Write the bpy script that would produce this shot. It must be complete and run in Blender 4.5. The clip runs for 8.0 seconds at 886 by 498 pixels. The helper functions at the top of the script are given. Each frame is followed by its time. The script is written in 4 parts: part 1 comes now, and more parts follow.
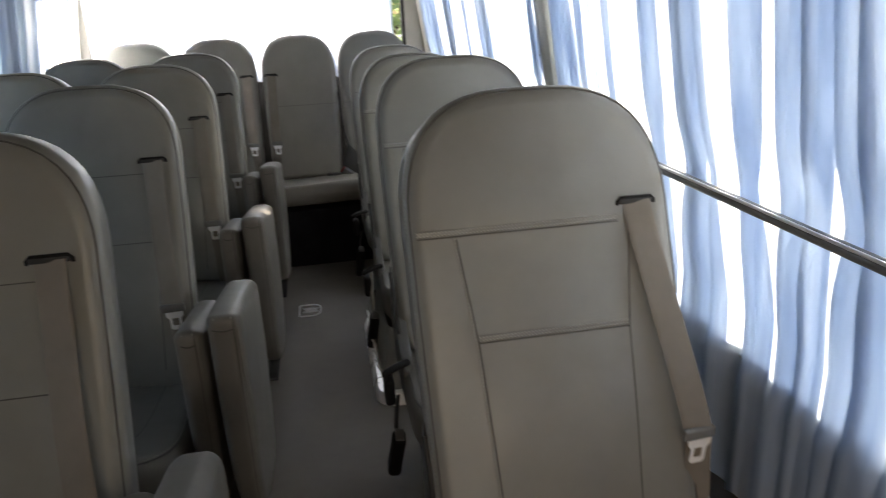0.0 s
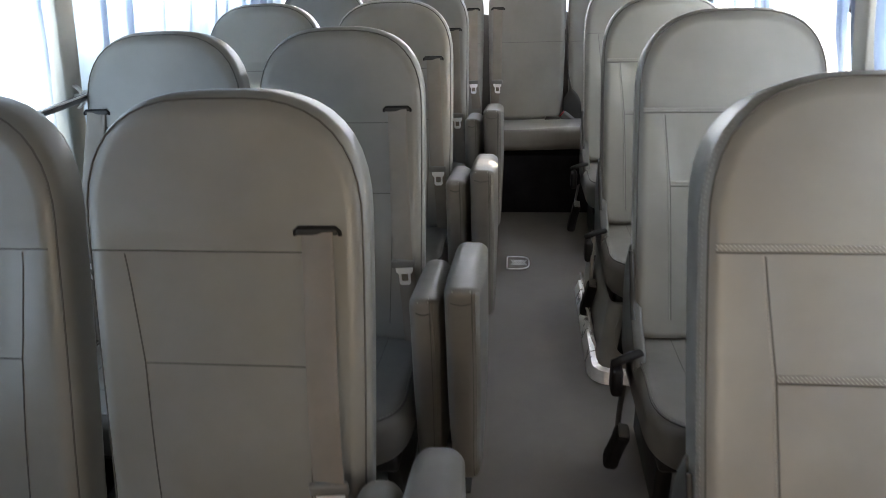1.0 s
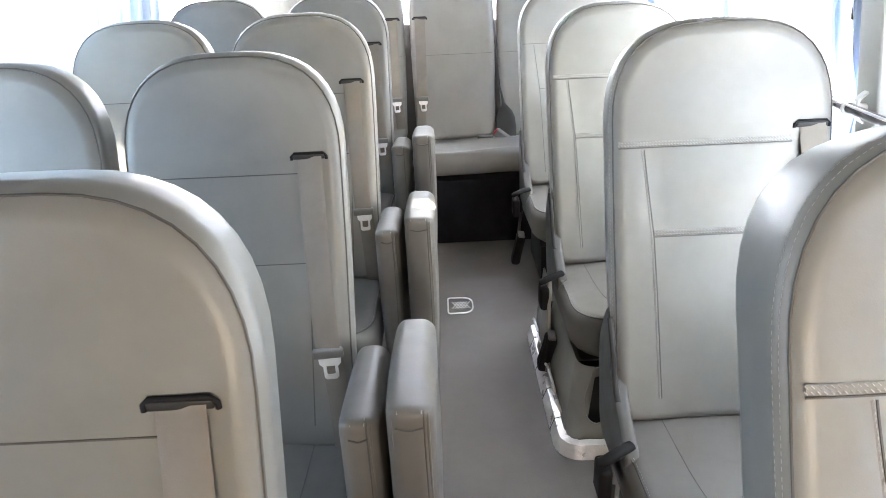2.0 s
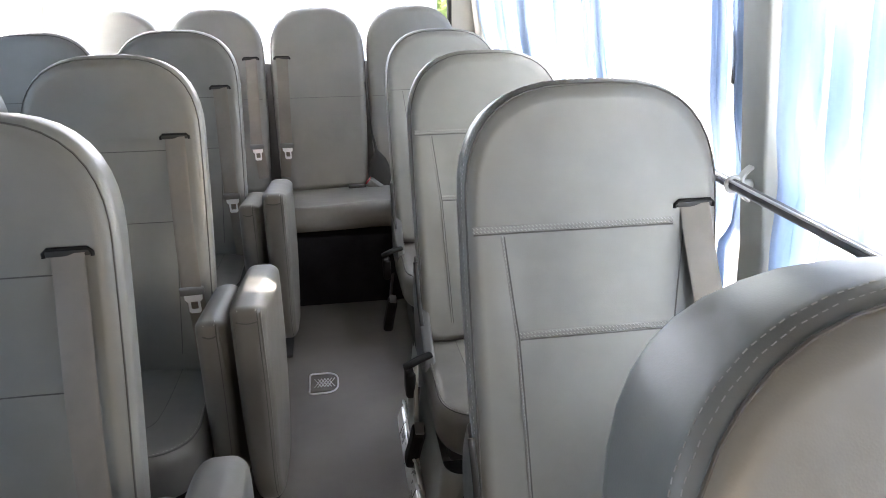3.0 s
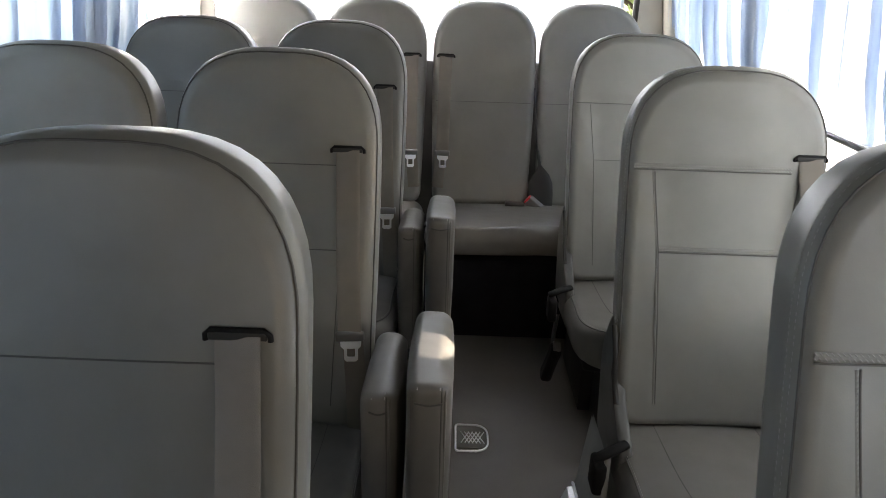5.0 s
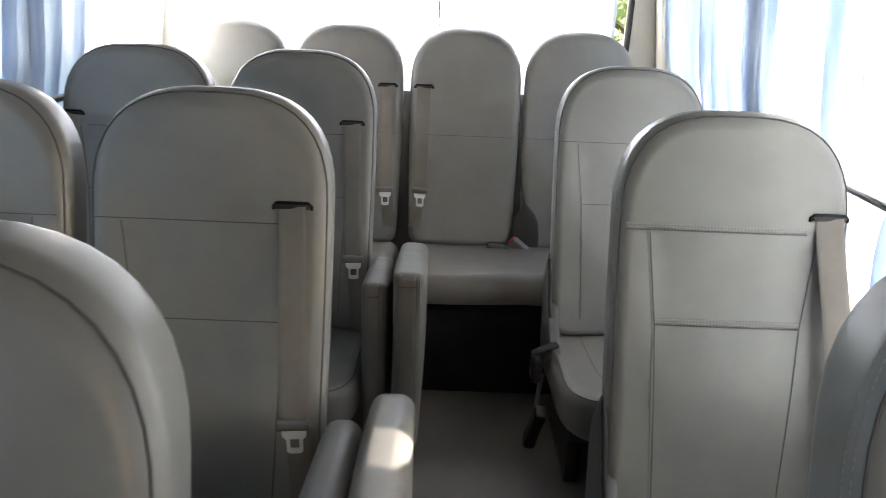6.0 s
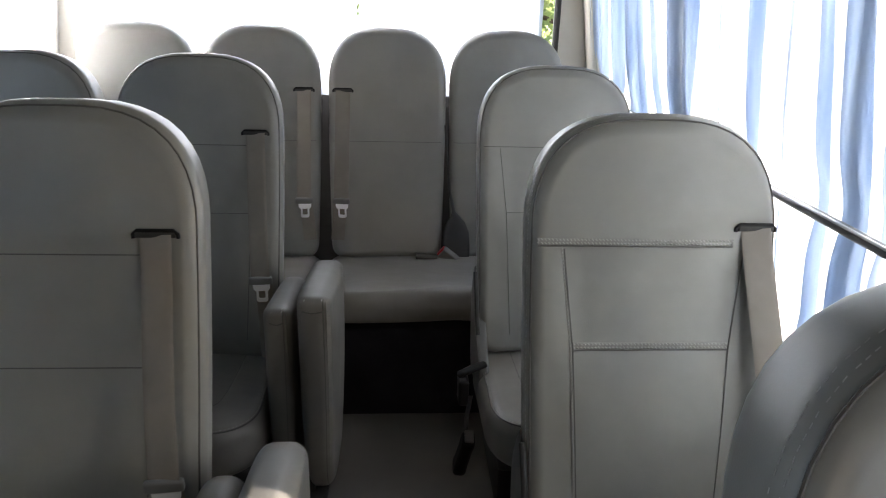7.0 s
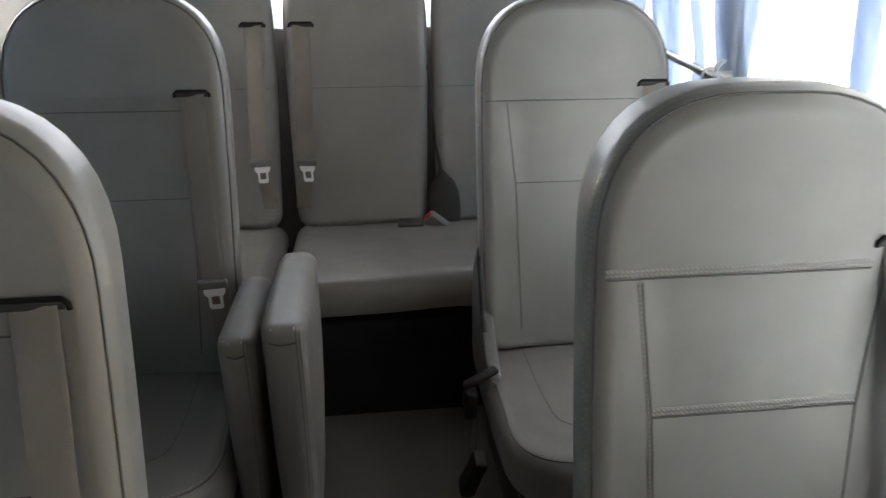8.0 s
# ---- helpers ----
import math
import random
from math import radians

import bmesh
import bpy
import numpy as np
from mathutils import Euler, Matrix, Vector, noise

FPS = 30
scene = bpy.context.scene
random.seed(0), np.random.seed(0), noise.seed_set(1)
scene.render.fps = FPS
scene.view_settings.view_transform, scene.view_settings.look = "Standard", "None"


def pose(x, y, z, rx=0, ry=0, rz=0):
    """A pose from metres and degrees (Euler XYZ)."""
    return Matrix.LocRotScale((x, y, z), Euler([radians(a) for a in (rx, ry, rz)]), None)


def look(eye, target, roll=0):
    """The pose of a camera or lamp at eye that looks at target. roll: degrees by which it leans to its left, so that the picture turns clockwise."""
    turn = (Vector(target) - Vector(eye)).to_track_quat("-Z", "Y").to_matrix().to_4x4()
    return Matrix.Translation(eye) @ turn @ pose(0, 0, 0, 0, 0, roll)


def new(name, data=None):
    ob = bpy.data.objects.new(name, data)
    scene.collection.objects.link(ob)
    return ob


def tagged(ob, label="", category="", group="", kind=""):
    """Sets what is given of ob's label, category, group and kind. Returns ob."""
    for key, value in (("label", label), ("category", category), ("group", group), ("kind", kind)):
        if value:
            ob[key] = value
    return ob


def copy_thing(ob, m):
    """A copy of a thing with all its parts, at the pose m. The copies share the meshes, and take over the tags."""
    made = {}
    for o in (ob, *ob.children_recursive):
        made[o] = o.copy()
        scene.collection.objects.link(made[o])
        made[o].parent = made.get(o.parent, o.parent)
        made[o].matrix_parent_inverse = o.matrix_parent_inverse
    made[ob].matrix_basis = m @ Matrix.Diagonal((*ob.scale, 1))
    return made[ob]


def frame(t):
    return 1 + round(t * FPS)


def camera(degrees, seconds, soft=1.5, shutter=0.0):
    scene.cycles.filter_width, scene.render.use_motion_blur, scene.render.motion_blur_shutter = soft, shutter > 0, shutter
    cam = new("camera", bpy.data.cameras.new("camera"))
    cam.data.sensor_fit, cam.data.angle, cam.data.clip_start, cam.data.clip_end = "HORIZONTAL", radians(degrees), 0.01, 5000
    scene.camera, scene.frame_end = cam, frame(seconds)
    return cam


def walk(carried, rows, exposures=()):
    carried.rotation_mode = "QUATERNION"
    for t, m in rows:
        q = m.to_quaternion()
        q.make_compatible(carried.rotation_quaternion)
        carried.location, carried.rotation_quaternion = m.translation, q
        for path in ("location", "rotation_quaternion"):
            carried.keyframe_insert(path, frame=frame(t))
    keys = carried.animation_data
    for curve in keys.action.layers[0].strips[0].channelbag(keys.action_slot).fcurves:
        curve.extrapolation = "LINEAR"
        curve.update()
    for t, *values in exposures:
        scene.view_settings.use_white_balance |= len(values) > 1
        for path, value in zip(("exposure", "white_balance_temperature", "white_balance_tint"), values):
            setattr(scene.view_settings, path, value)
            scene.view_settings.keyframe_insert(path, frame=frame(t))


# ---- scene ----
from mathutils.bvhtree import BVHTree

cam = camera(64.6, 8.0, soft=0.5, shutter=0.2)
PATH = [
    (0, (0.131, 0.003, 1.264), (0.427, 1.871, 0.614), -2.9),
    (0.2, (0.123, 0.027, 1.276), (0.234, 1.932, 0.677), -3.1),
    (0.5, (0.101, 0.053, 1.288), (0.01, 1.965, 0.71), -4.0),
    (0.8, (0.043, 0.102, 1.286), (-0.166, 1.986, 0.647), -3.5),
    (1, (-0.012, 0.186, 1.316), (-0.229, 2.0, 0.502), -2.2),
    (1.2, (-0.06, 0.306, 1.347), (-0.257, 2.138, 0.569), -4.0),
    (2.3, (-0.062, 0.671, 1.289), (-0.021, 2.497, 0.474), -1.5),
    (2.5, (-0.008, 0.74, 1.29), (0.062, 2.578, 0.504), -1.1),
    (2.8, (0.059, 0.834, 1.307), (0.248, 2.69, 0.585), -0.6),
    (3, (0.079, 0.886, 1.303), (0.358, 2.724, 0.566), -0.5),
    (3.2, (0.077, 0.923, 1.296), (0.366, 2.748, 0.533), 0.5),
    (3.5, (0.075, 0.983, 1.294), (0.413, 2.806, 0.542), 0.4),
    (3.8, (0.056, 1.064, 1.301), (0.436, 2.896, 0.595), 0.4),
    (4, (0.023, 1.113, 1.303), (0.406, 2.948, 0.605), 1.3),
    (4.2, (-0.026, 1.163, 1.297), (0.263, 3.012, 0.592), 1.7),
    (4.5, (-0.086, 1.205, 1.294), (0.032, 3.059, 0.553), 1.6),
    (4.7, (-0.108, 1.228, 1.284), (-0.065, 3.077, 0.523), 1.5),
    (5.8, (-0.075, 1.453, 1.298), (-0.128, 3.325, 0.598), 2.1),
    (6, (-0.055, 1.505, 1.299), (-0.048, 3.378, 0.6), 2.3),
    (6.2, (-0.018, 1.555, 1.298), (0.05, 3.442, 0.639), 4.5),
    (6.5, (0.02, 1.6, 1.3), (0.13, 3.477, 0.618), 2.5),
    (6.8, (0.042, 1.618, 1.293), (0.113, 3.484, 0.576), 0.8),
    (7, (0.051, 1.648, 1.292), (0.183, 3.519, 0.597), 1.7),
    (7.2, (0.067, 1.691, 1.299), (0.235, 3.571, 0.637), 1.5),
    (7.5, (0.074, 1.832, 1.313), (0.355, 3.664, 0.561), 1.1),
    (7.8, (0.041, 1.97, 1.314), (0.333, 3.764, 0.479), 0.9),
    (8, (0.006, 2.056, 1.297), (0.236, 3.821, 0.386), 0.9),
]
walk(cam, [(t, look(eye, target, roll)) for t, eye, target, roll in PATH],
     [(0, 2.99, 7500, 12), (0.6, 3.27, 7850, 12), (1.0, 3.86, 7300, 12), (1.2, 4.46, 7250, 13), (2.3, 5.14, 7020, 13), (2.6, 4.96, 6970, 13), (2.8, 4.65, 6970, 13), (3.0, 4.24, 7070, 14), (3.2, 3.81, 7330, 14), (4.2, 3.3, 7530, 13), (4.7, 3.2, 7580, 13), (5.8, 3.7, 7360, 13), (6.2, 3.65, 7310, 13), (6.5, 3.34, 7210, 13), (7.5, 3.21, 7210, 13), (8.0, 3.34, 7360, 13)])

# ---------------------------------------------------------------- light
SUN_TO = Vector((0.95, -0.215, 0.22)).normalized()
world = bpy.data.worlds.new("sky")
scene.world = world
world.use_nodes = True
wn = world.node_tree
wn.nodes.clear()
w_out = wn.nodes.new("ShaderNodeOutputWorld")
w_bg = wn.nodes.new("ShaderNodeBackground")
w_sky = wn.nodes.new("ShaderNodeTexSky")
w_sky.sky_type, w_sky.sun_disc = "NISHITA", False
w_sky.sun_elevation = math.asin(SUN_TO.z)
w_sky.sun_rotation = math.atan2(SUN_TO.x, SUN_TO.y)
w_bg.inputs["Strength"].default_value = 0.06
wn.links.new(w_sky.outputs[0], w_bg.inputs[0])
wn.links.new(w_bg.outputs[0], w_out.inputs[0])
sun_data = bpy.data.lights.new("sun", "SUN")
sun_data.energy, sun_data.angle, sun_data.color = 2.8, radians(0.5), (1.0, 0.955, 0.90)
sun = new("sun", sun_data)
sun.matrix_world = look(SUN_TO * 30, (0, 0, 0))


COOL = (0.97, 0.98, 1.0)
BLUISH = (0.74, 0.87, 1.0)
Y_SCREEN = -1.69


def window_light(eye, target, w, h, power, colour):
    """Daylight standing in a window's opening."""
    d = bpy.data.lights.new("window_light", "AREA")
    d.shape, d.size, d.size_y, d.energy, d.color = "RECTANGLE", w, h, power, colour
    new("window_light", d).matrix_world = look(eye, target)


for y0, y1, z0, z1, power in ((0.48, 1.89, 0.715, 1.395, 1.3), (2.0, 3.41, 1.06, 1.395, 0.45)):
    window_light((-1.262, (y0 + y1) / 2, (z0 + z1) / 2), (0, (y0 + y1) / 2, (z0 + z1) / 2), y1 - y0, z1 - z0, power * (y1 - y0), BLUISH)
# small warm lamp added to brighten the outermost rear backrest on the left
window_light((-1.262, 4.02, 1.22), (0, 4.06, 1.15), 0.26, 0.30, 3.0, (1.0, 0.87, 0.77))
window_light((-0.32, 4.436, 1.245), (-0.32, 0, 1.245), 1.56, 0.50, 7.0, COOL)
# daylight through the unseen windscreen, tinted warm to colour the front seats
window_light((-0.21, Y_SCREEN, 1.26), (-0.21, 2.0, 1.20), 1.70, 0.60, 2.4, (1.0, 0.84, 0.70))


# ---------------------------------------------------------------- materials
def material(name):
    m = bpy.data.materials.new(name)
    m.use_nodes = True
    nt = m.node_tree
    return m, nt, nt.nodes["Principled BSDF"]


def node(nt, kind, **values):
    n = nt.nodes.new(kind)
    for key, v in values.items():
        n.inputs[key].default_value = v
    return n


def ramp(nt, fac, stops):
    r = nt.nodes.new("ShaderNodeValToRGB")
    el = r.color_ramp.elements
    for i, (p, c) in enumerate(stops):
        e = el[i] if i < 2 else el.new(p)
        e.position, e.color = p, (*c, 1)
    nt.links.new(fac, r.inputs[0])
    return r


def surface(name, c1, c2, rough=0.5, metal=0.0, scale=6.0, grain=300.0, bump=0.1, depth=0.002, spread=0.06, kind="noise", spec=0.5):
    """A surface with broad tone variation, roughness variation and fine relief in metres."""
    m, nt, p = material(name)
    tc = nt.nodes.new("ShaderNodeTexCoord")
    big = node(nt, "ShaderNodeTexNoise", Scale=scale, Detail=6.0, Roughness=0.62)
    nt.links.new(tc.outputs["Object"], big.inputs["Vector"])
    info = nt.nodes.new("ShaderNodeObjectInfo")
    add = nt.nodes.new("ShaderNodeMath")
    add.operation = "MULTIPLY_ADD"
    nt.links.new(info.outputs["Random"], add.inputs[0])
    add.inputs[1].default_value = 0.16
    nt.links.new(big.outputs[0], add.inputs[2])
    col = ramp(nt, add.outputs[0], [(0.36, c1), (0.74, c2)])
    nt.links.new(col.outputs[0], p.inputs["Base Color"])
    rr = nt.nodes.new("ShaderNodeMapRange")
    rr.inputs["To Min"].default_value, rr.inputs["To Max"].default_value = rough - spread, rough + spread
    nt.links.new(big.outputs[0], rr.inputs[0])
    nt.links.new(rr.outputs[0], p.inputs["Roughness"])
    p.inputs["Metallic"].default_value = metal
    p.inputs["Specular IOR Level"].default_value = spec
    if kind == "voronoi":
        fine = node(nt, "ShaderNodeTexVoronoi", Scale=grain)
        out = fine.outputs["Distance"]
    else:
        fine = node(nt, "ShaderNodeTexNoise", Scale=grain, Detail=3.0)
        out = fine.outputs[0]
    nt.links.new(tc.outputs["Object"], fine.inputs["Vector"])
    b = node(nt, "ShaderNodeBump", Strength=bump, Distance=depth)
    nt.links.new(out, b.inputs["Height"])
    soft = node(nt, "ShaderNodeTexNoise", Scale=9.0, Detail=2.0)
    nt.links.new(tc.outputs["Object"], soft.inputs["Vector"])
    b2 = node(nt, "ShaderNodeBump", Strength=0.16, Distance=0.02)
    nt.links.new(soft.outputs[0], b2.inputs["Height"])
    nt.links.new(b.outputs[0], b2.inputs["Normal"])
    nt.links.new(b2.outputs[0], p.inputs["Normal"])
    return m


M_LEATHER = surface("grey_leatherette", (0.165, 0.162, 0.149), (0.205, 0.201, 0.185), rough=0.40, scale=4.0, grain=520, bump=0.06, depth=0.0010, kind="voronoi", spec=0.5)
# darker brownish copy of grey_leatherette: shade of cushions and jump pads put into colour
M_SHADED = surface("shaded_brownish_leatherette", (0.122, 0.116, 0.105), (0.163, 0.155, 0.142), rough=0.44, scale=5.0, grain=520, bump=0.06, depth=0.0010, kind="voronoi", spec=0.4)
M_SEAM = surface("seam_thread", (0.06, 0.058, 0.053), (0.09, 0.088, 0.08), rough=0.7, grain=900, bump=0.2, depth=0.001)
M_STITCH = surface("stitch_thread", (0.27, 0.266, 0.248), (0.34, 0.335, 0.315), rough=0.7, grain=900, bump=0.2, depth=0.001)
M_WEB = surface("belt_webbing", (0.158, 0.140, 0.118), (0.198, 0.176, 0.150), rough=0.72, scale=12, grain=1200, bump=0.35, depth=0.0012)
M_WEBDARK = surface("dark_webbing", (0.028, 0.027, 0.026), (0.046, 0.044, 0.042), rough=0.75, scale=12, grain=1200, bump=0.35, depth=0.0012)
M_BLACK = surface("black_plastic", (0.005, 0.005, 0.006), (0.011, 0.011, 0.012), rough=0.6, grain=700, bump=0.15, depth=0.0008, spec=0.15)
M_DARKMETAL = surface("dark_painted_steel", (0.008, 0.008, 0.009), (0.016, 0.016, 0.016), rough=0.55, grain=400, bump=0.1, depth=0.001)
M_NAVY = surface("near_black_blue", (0.007, 0.007, 0.009), (0.014, 0.014, 0.017), rough=0.9, scale=10, grain=700, bump=0.4, depth=0.002, spec=0.1)
M_CASE = surface("pale_grey_vinyl", (0.22, 0.22, 0.205), (0.28, 0.28, 0.26), rough=0.42, grain=500, bump=0.12, depth=0.001)
M_CLIP = surface("white_clip_plastic", (0.58, 0.58, 0.55), (0.68, 0.68, 0.65), rough=0.4, grain=500, bump=0.08, depth=0.001)
M_GREYPL = surface("grey_plastic", (0.13, 0.13, 0.126), (0.17, 0.17, 0.165), rough=0.5, grain=600, bump=0.12, depth=0.001)
M_DKGREY = surface("dark_grey_plastic", (0.06, 0.06, 0.058), (0.09, 0.09, 0.086), rough=0.45, grain=600, bump=0.12, depth=0.001)
M_STEEL = surface("bright_steel", (0.78, 0.78, 0.78), (0.88, 0.88, 0.88), rough=0.34, metal=0.75, scale=30, grain=800, bump=0.05, depth=0.0006)
M_TONGUE = surface("zinc_plated_steel", (0.88, 0.88, 0.88), (0.95, 0.95, 0.95), rough=0.3, metal=0.12, scale=30, grain=800, bump=0.05, depth=0.0006)
M_CHROME = surface("polished_aluminium", (0.84, 0.84, 0.84), (0.95, 0.95, 0.95), rough=0.30, metal=0.45, scale=22, grain=70, bump=0.55, depth=0.004, spread=0.12)
M_RAIL = surface("grey_metal_rail", (0.13, 0.13, 0.135), (0.20, 0.20, 0.205), rough=0.35, metal=0.7, scale=20, grain=500, bump=0.05, depth=0.001)
M_TRIM = surface("grey_green_trim", (0.33, 0.335, 0.305), (0.40, 0.405, 0.37), rough=0.5, scale=5, grain=500, bump=0.12, depth=0.001)
M_CREAM = surface("cream_panel", (0.50, 0.48, 0.43), (0.60, 0.58, 0.52), rough=0.55, scale=4, grain=450, bump=0.1, depth=0.001)
# orange-brown for the unseen front walls, so their bounce warms the first row
M_TAN = surface("tan_panel", (0.42, 0.25, 0.13), (0.50, 0.31, 0.17), rough=0.6, scale=4, grain=450, bump=0.1, depth=0.001)
M_CEIL = surface("headliner", (0.13, 0.127, 0.118), (0.17, 0.166, 0.155), rough=0.85, scale=5, grain=650, bump=0.3, depth=0.002)
M_FLOOR = surface("brown_vinyl_floor", (0.102, 0.092, 0.083), (0.142, 0.130, 0.117), rough=0.6, scale=3.0, grain=260, bump=0.35, depth=0.002, spread=0.1)
M_LOWER = surface("dark_brown_side_panel", (0.05, 0.045, 0.042), (0.075, 0.068, 0.062), rough=0.7, scale=6, grain=500, bump=0.25, depth=0.002)
M_RUBBER = surface("black_rubber", (0.012, 0.012, 0.012), (0.022, 0.022, 0.021), rough=0.6, grain=500, bump=0.1, depth=0.001)
M_RED = surface("red_plastic", (0.42, 0.02, 0.03), (0.52, 0.03, 0.04), rough=0.4, grain=400, bump=0.05, depth=0.001)
M_GROUND = surface("pale_concrete", (0.48, 0.47, 0.44), (0.60, 0.59, 0.56), rough=0.9, scale=0.4, grain=40, bump=0.3, depth=0.01)
M_BARK = surface("bark", (0.07, 0.05, 0.035), (0.13, 0.10, 0.07), rough=0.9, scale=8, grain=60, bump=0.6, depth=0.02)
M_LEAF = surface("leaf_green", (0.20, 0.27, 0.09), (0.32, 0.40, 0.16), rough=0.6, scale=3, grain=60, bump=0.1, depth=0.004)


def curtain_material(name, body, through_colour):
    """Thin woven cloth: part of the light is thrown back, part comes through."""
    m, nt, p = material(name)
    nt.nodes.remove(p)
    out = nt.nodes["Material Output"]
    tc = nt.nodes.new("ShaderNodeTexCoord")
    big = node(nt, "ShaderNodeTexNoise", Scale=7.0, Detail=4.0)
    nt.links.new(tc.outputs["Object"], big.inputs["Vector"])
    lo = tuple(0.9 * v for v in body)
    dif = nt.nodes.new("ShaderNodeBsdfDiffuse")
    nt.links.new(ramp(nt, big.outputs[0], [(0.3, lo), (0.7, body)]).outputs[0], dif.inputs[0])
    tr = nt.nodes.new("ShaderNodeBsdfTranslucent")
    # upright streaks in the cloth's colour stand in for the folds' soft shading
    mp = nt.nodes.new("ShaderNodeMapping")
    mp.inputs["Scale"].default_value = (26.0, 26.0, 1.1)
    nt.links.new(tc.outputs["Object"], mp.inputs["Vector"])
    streak = node(nt, "ShaderNodeTexNoise", Scale=1.0, Detail=3.0, Roughness=0.55)
    nt.links.new(mp.outputs[0], streak.inputs["Vector"])
    lo = tuple(a * v for a, v in zip((0.66, 0.72, 0.80), through_colour))
    nt.links.new(ramp(nt, streak.outputs[0], [(0.34, lo), (0.66, through_colour)]).outputs[0], tr.inputs[0])
    wv = node(nt, "ShaderNodeTexNoise", Scale=900.0, Detail=2.0)
    nt.links.new(tc.outputs["Object"], wv.inputs["Vector"])
    b = node(nt, "ShaderNodeBump", Strength=0.2, Distance=0.001)
    nt.links.new(wv.outputs[0], b.inputs["Height"])
    nt.links.new(b.outputs[0], dif.inputs["Normal"])
    mix = nt.nodes.new("ShaderNodeMixShader")
    mix.inputs[0].default_value = 0.46
    nt.links.new(dif.outputs[0], mix.inputs[1])
    nt.links.new(tr.outputs[0], mix.inputs[2])
    nt.links.new(mix.outputs[0], out.inputs[0])
    return m


M_CURTAIN = curtain_material("pale_blue_curtain_cloth", (0.46, 0.53, 0.65), (0.78, 0.86, 0.965))
M_CURTAIN_HEAD = curtain_material("blue_heading_cloth", (0.27, 0.34, 0.50), (0.34, 0.42, 0.60))
M_CURTAIN_REAR = curtain_material("pale_rear_curtain_cloth", (0.62, 0.68, 0.80), (0.84, 0.89, 0.97))


def glass_material():
    m, nt, p = material("window_glass")
    p.inputs["Base Color"].default_value = (0.93, 0.96, 0.95, 1)
    p.inputs["Roughness"].default_value = 0.02
    p.inputs["Transmission Weight"].default_value = 1.0
    p.inputs["IOR"].default_value = 1.05
    return m


M_GLASS = glass_material()


# ---------------------------------------------------------------- mesh tools
def part(name, bm, mat, parent=None, label="", smooth=True):
    """Links a bmesh as one mesh object, under parent where there is one."""
    me = bpy.data.meshes.new(name)
    bm.normal_update()
    bm.to_mesh(me)
    bm.free()
    me.materials.append(mat)
    if smooth:
        me.polygons.foreach_set("use_smooth", [True] * len(me.polygons))
        me.set_sharp_from_angle(angle=radians(48))
    ob = new(name, me)
    if parent is not None:
        ob.parent = parent
    if label:
        tagged(ob, label)
    return ob


def empty(name, m):
    ob = new(name)
    ob.empty_display_size = 0.1
    ob.matrix_basis = m
    return ob


def box(bm, lo, hi, bevel=0.0, seg=2, m=None):
    """A box between two corners, its edges rounded."""
    r = bmesh.ops.create_cube(bm, size=1.0)
    vs = r["verts"]
    lo, hi = Vector(lo), Vector(hi)
    for v in vs:
        v.co = Vector([(a + b) / 2 + c * (b - a) for a, b, c in zip(lo, hi, v.co)])
    if bevel:
        es = list({e for v in vs for e in v.link_edges})
        g = bmesh.ops.bevel(bm, geom=es, offset=bevel, segments=seg, affect="EDGES", profile=0.5)
        vs = list({v for f in g["faces"] for v in f.verts} | {v for v in vs if v.is_valid})
    if m is not None:
        for v in vs:
            v.co = m @ v.co
    return vs


def tube(bm, pts, r, n=8, flat=1.0, up=(0, 0, 1), closed=False, width=None):
    """A swept profile along points: round with radius r, or a flat strap when width is given."""
    pts = [Vector(p) for p in pts]
    rings = []
    k = len(pts)
    for i, p in enumerate(pts):
        a, b = pts[i - 1 if i or closed else 0], pts[(i + 1) % k if i < k - 1 or closed else k - 1]
        d = (b - a).normalized()
        side = d.cross(Vector(up))
        side = side.normalized() if side.length > 1e-5 else d.orthogonal().normalized()
        nrm = side.cross(d).normalized()
        ring = []
        for j in range(n):
            t = 2 * math.pi * j / n
            c, s = math.cos(t), math.sin(t)
            if width is not None:
                c = math.copysign(abs(c) ** 0.35, c)
                ring.append(bm.verts.new(p + side * (c * width / 2) + nrm * (s * r)))
            else:
                ring.append(bm.verts.new(p + side * (c * r) + nrm * (s * r * flat)))
        rings.append(ring)
    for i in range(k if closed else k - 1):
        A, B = rings[i], rings[(i + 1) % k]
        for j in range(n):
            bm.faces.new((A[j], A[(j + 1) % n], B[(j + 1) % n], B[j]))
    if not closed:
        bm.faces.new(list(reversed(rings[0])))
        bm.faces.new(rings[-1])
    return bm


def smooth_path(pts, n=8):
    """Catmull-Rom points through pts."""
    pts = [Vector(p) for p in pts]
    out = []
    for i in range(len(pts) - 1):
        p0, p1, p2, p3 = pts[max(i - 1, 0)], pts[i], pts[i + 1], pts[min(i + 2, len(pts) - 1)]
        for j in range(n):
            t = j / n
            out.append(0.5 * ((2 * p1) + (p2 - p0) * t + (2 * p0 - 5 * p1 + 4 * p2 - p3) * t * t + (3 * p1 - p0 - 3 * p2 + p3) * t ** 3))
    out.append(pts[-1])
    return out


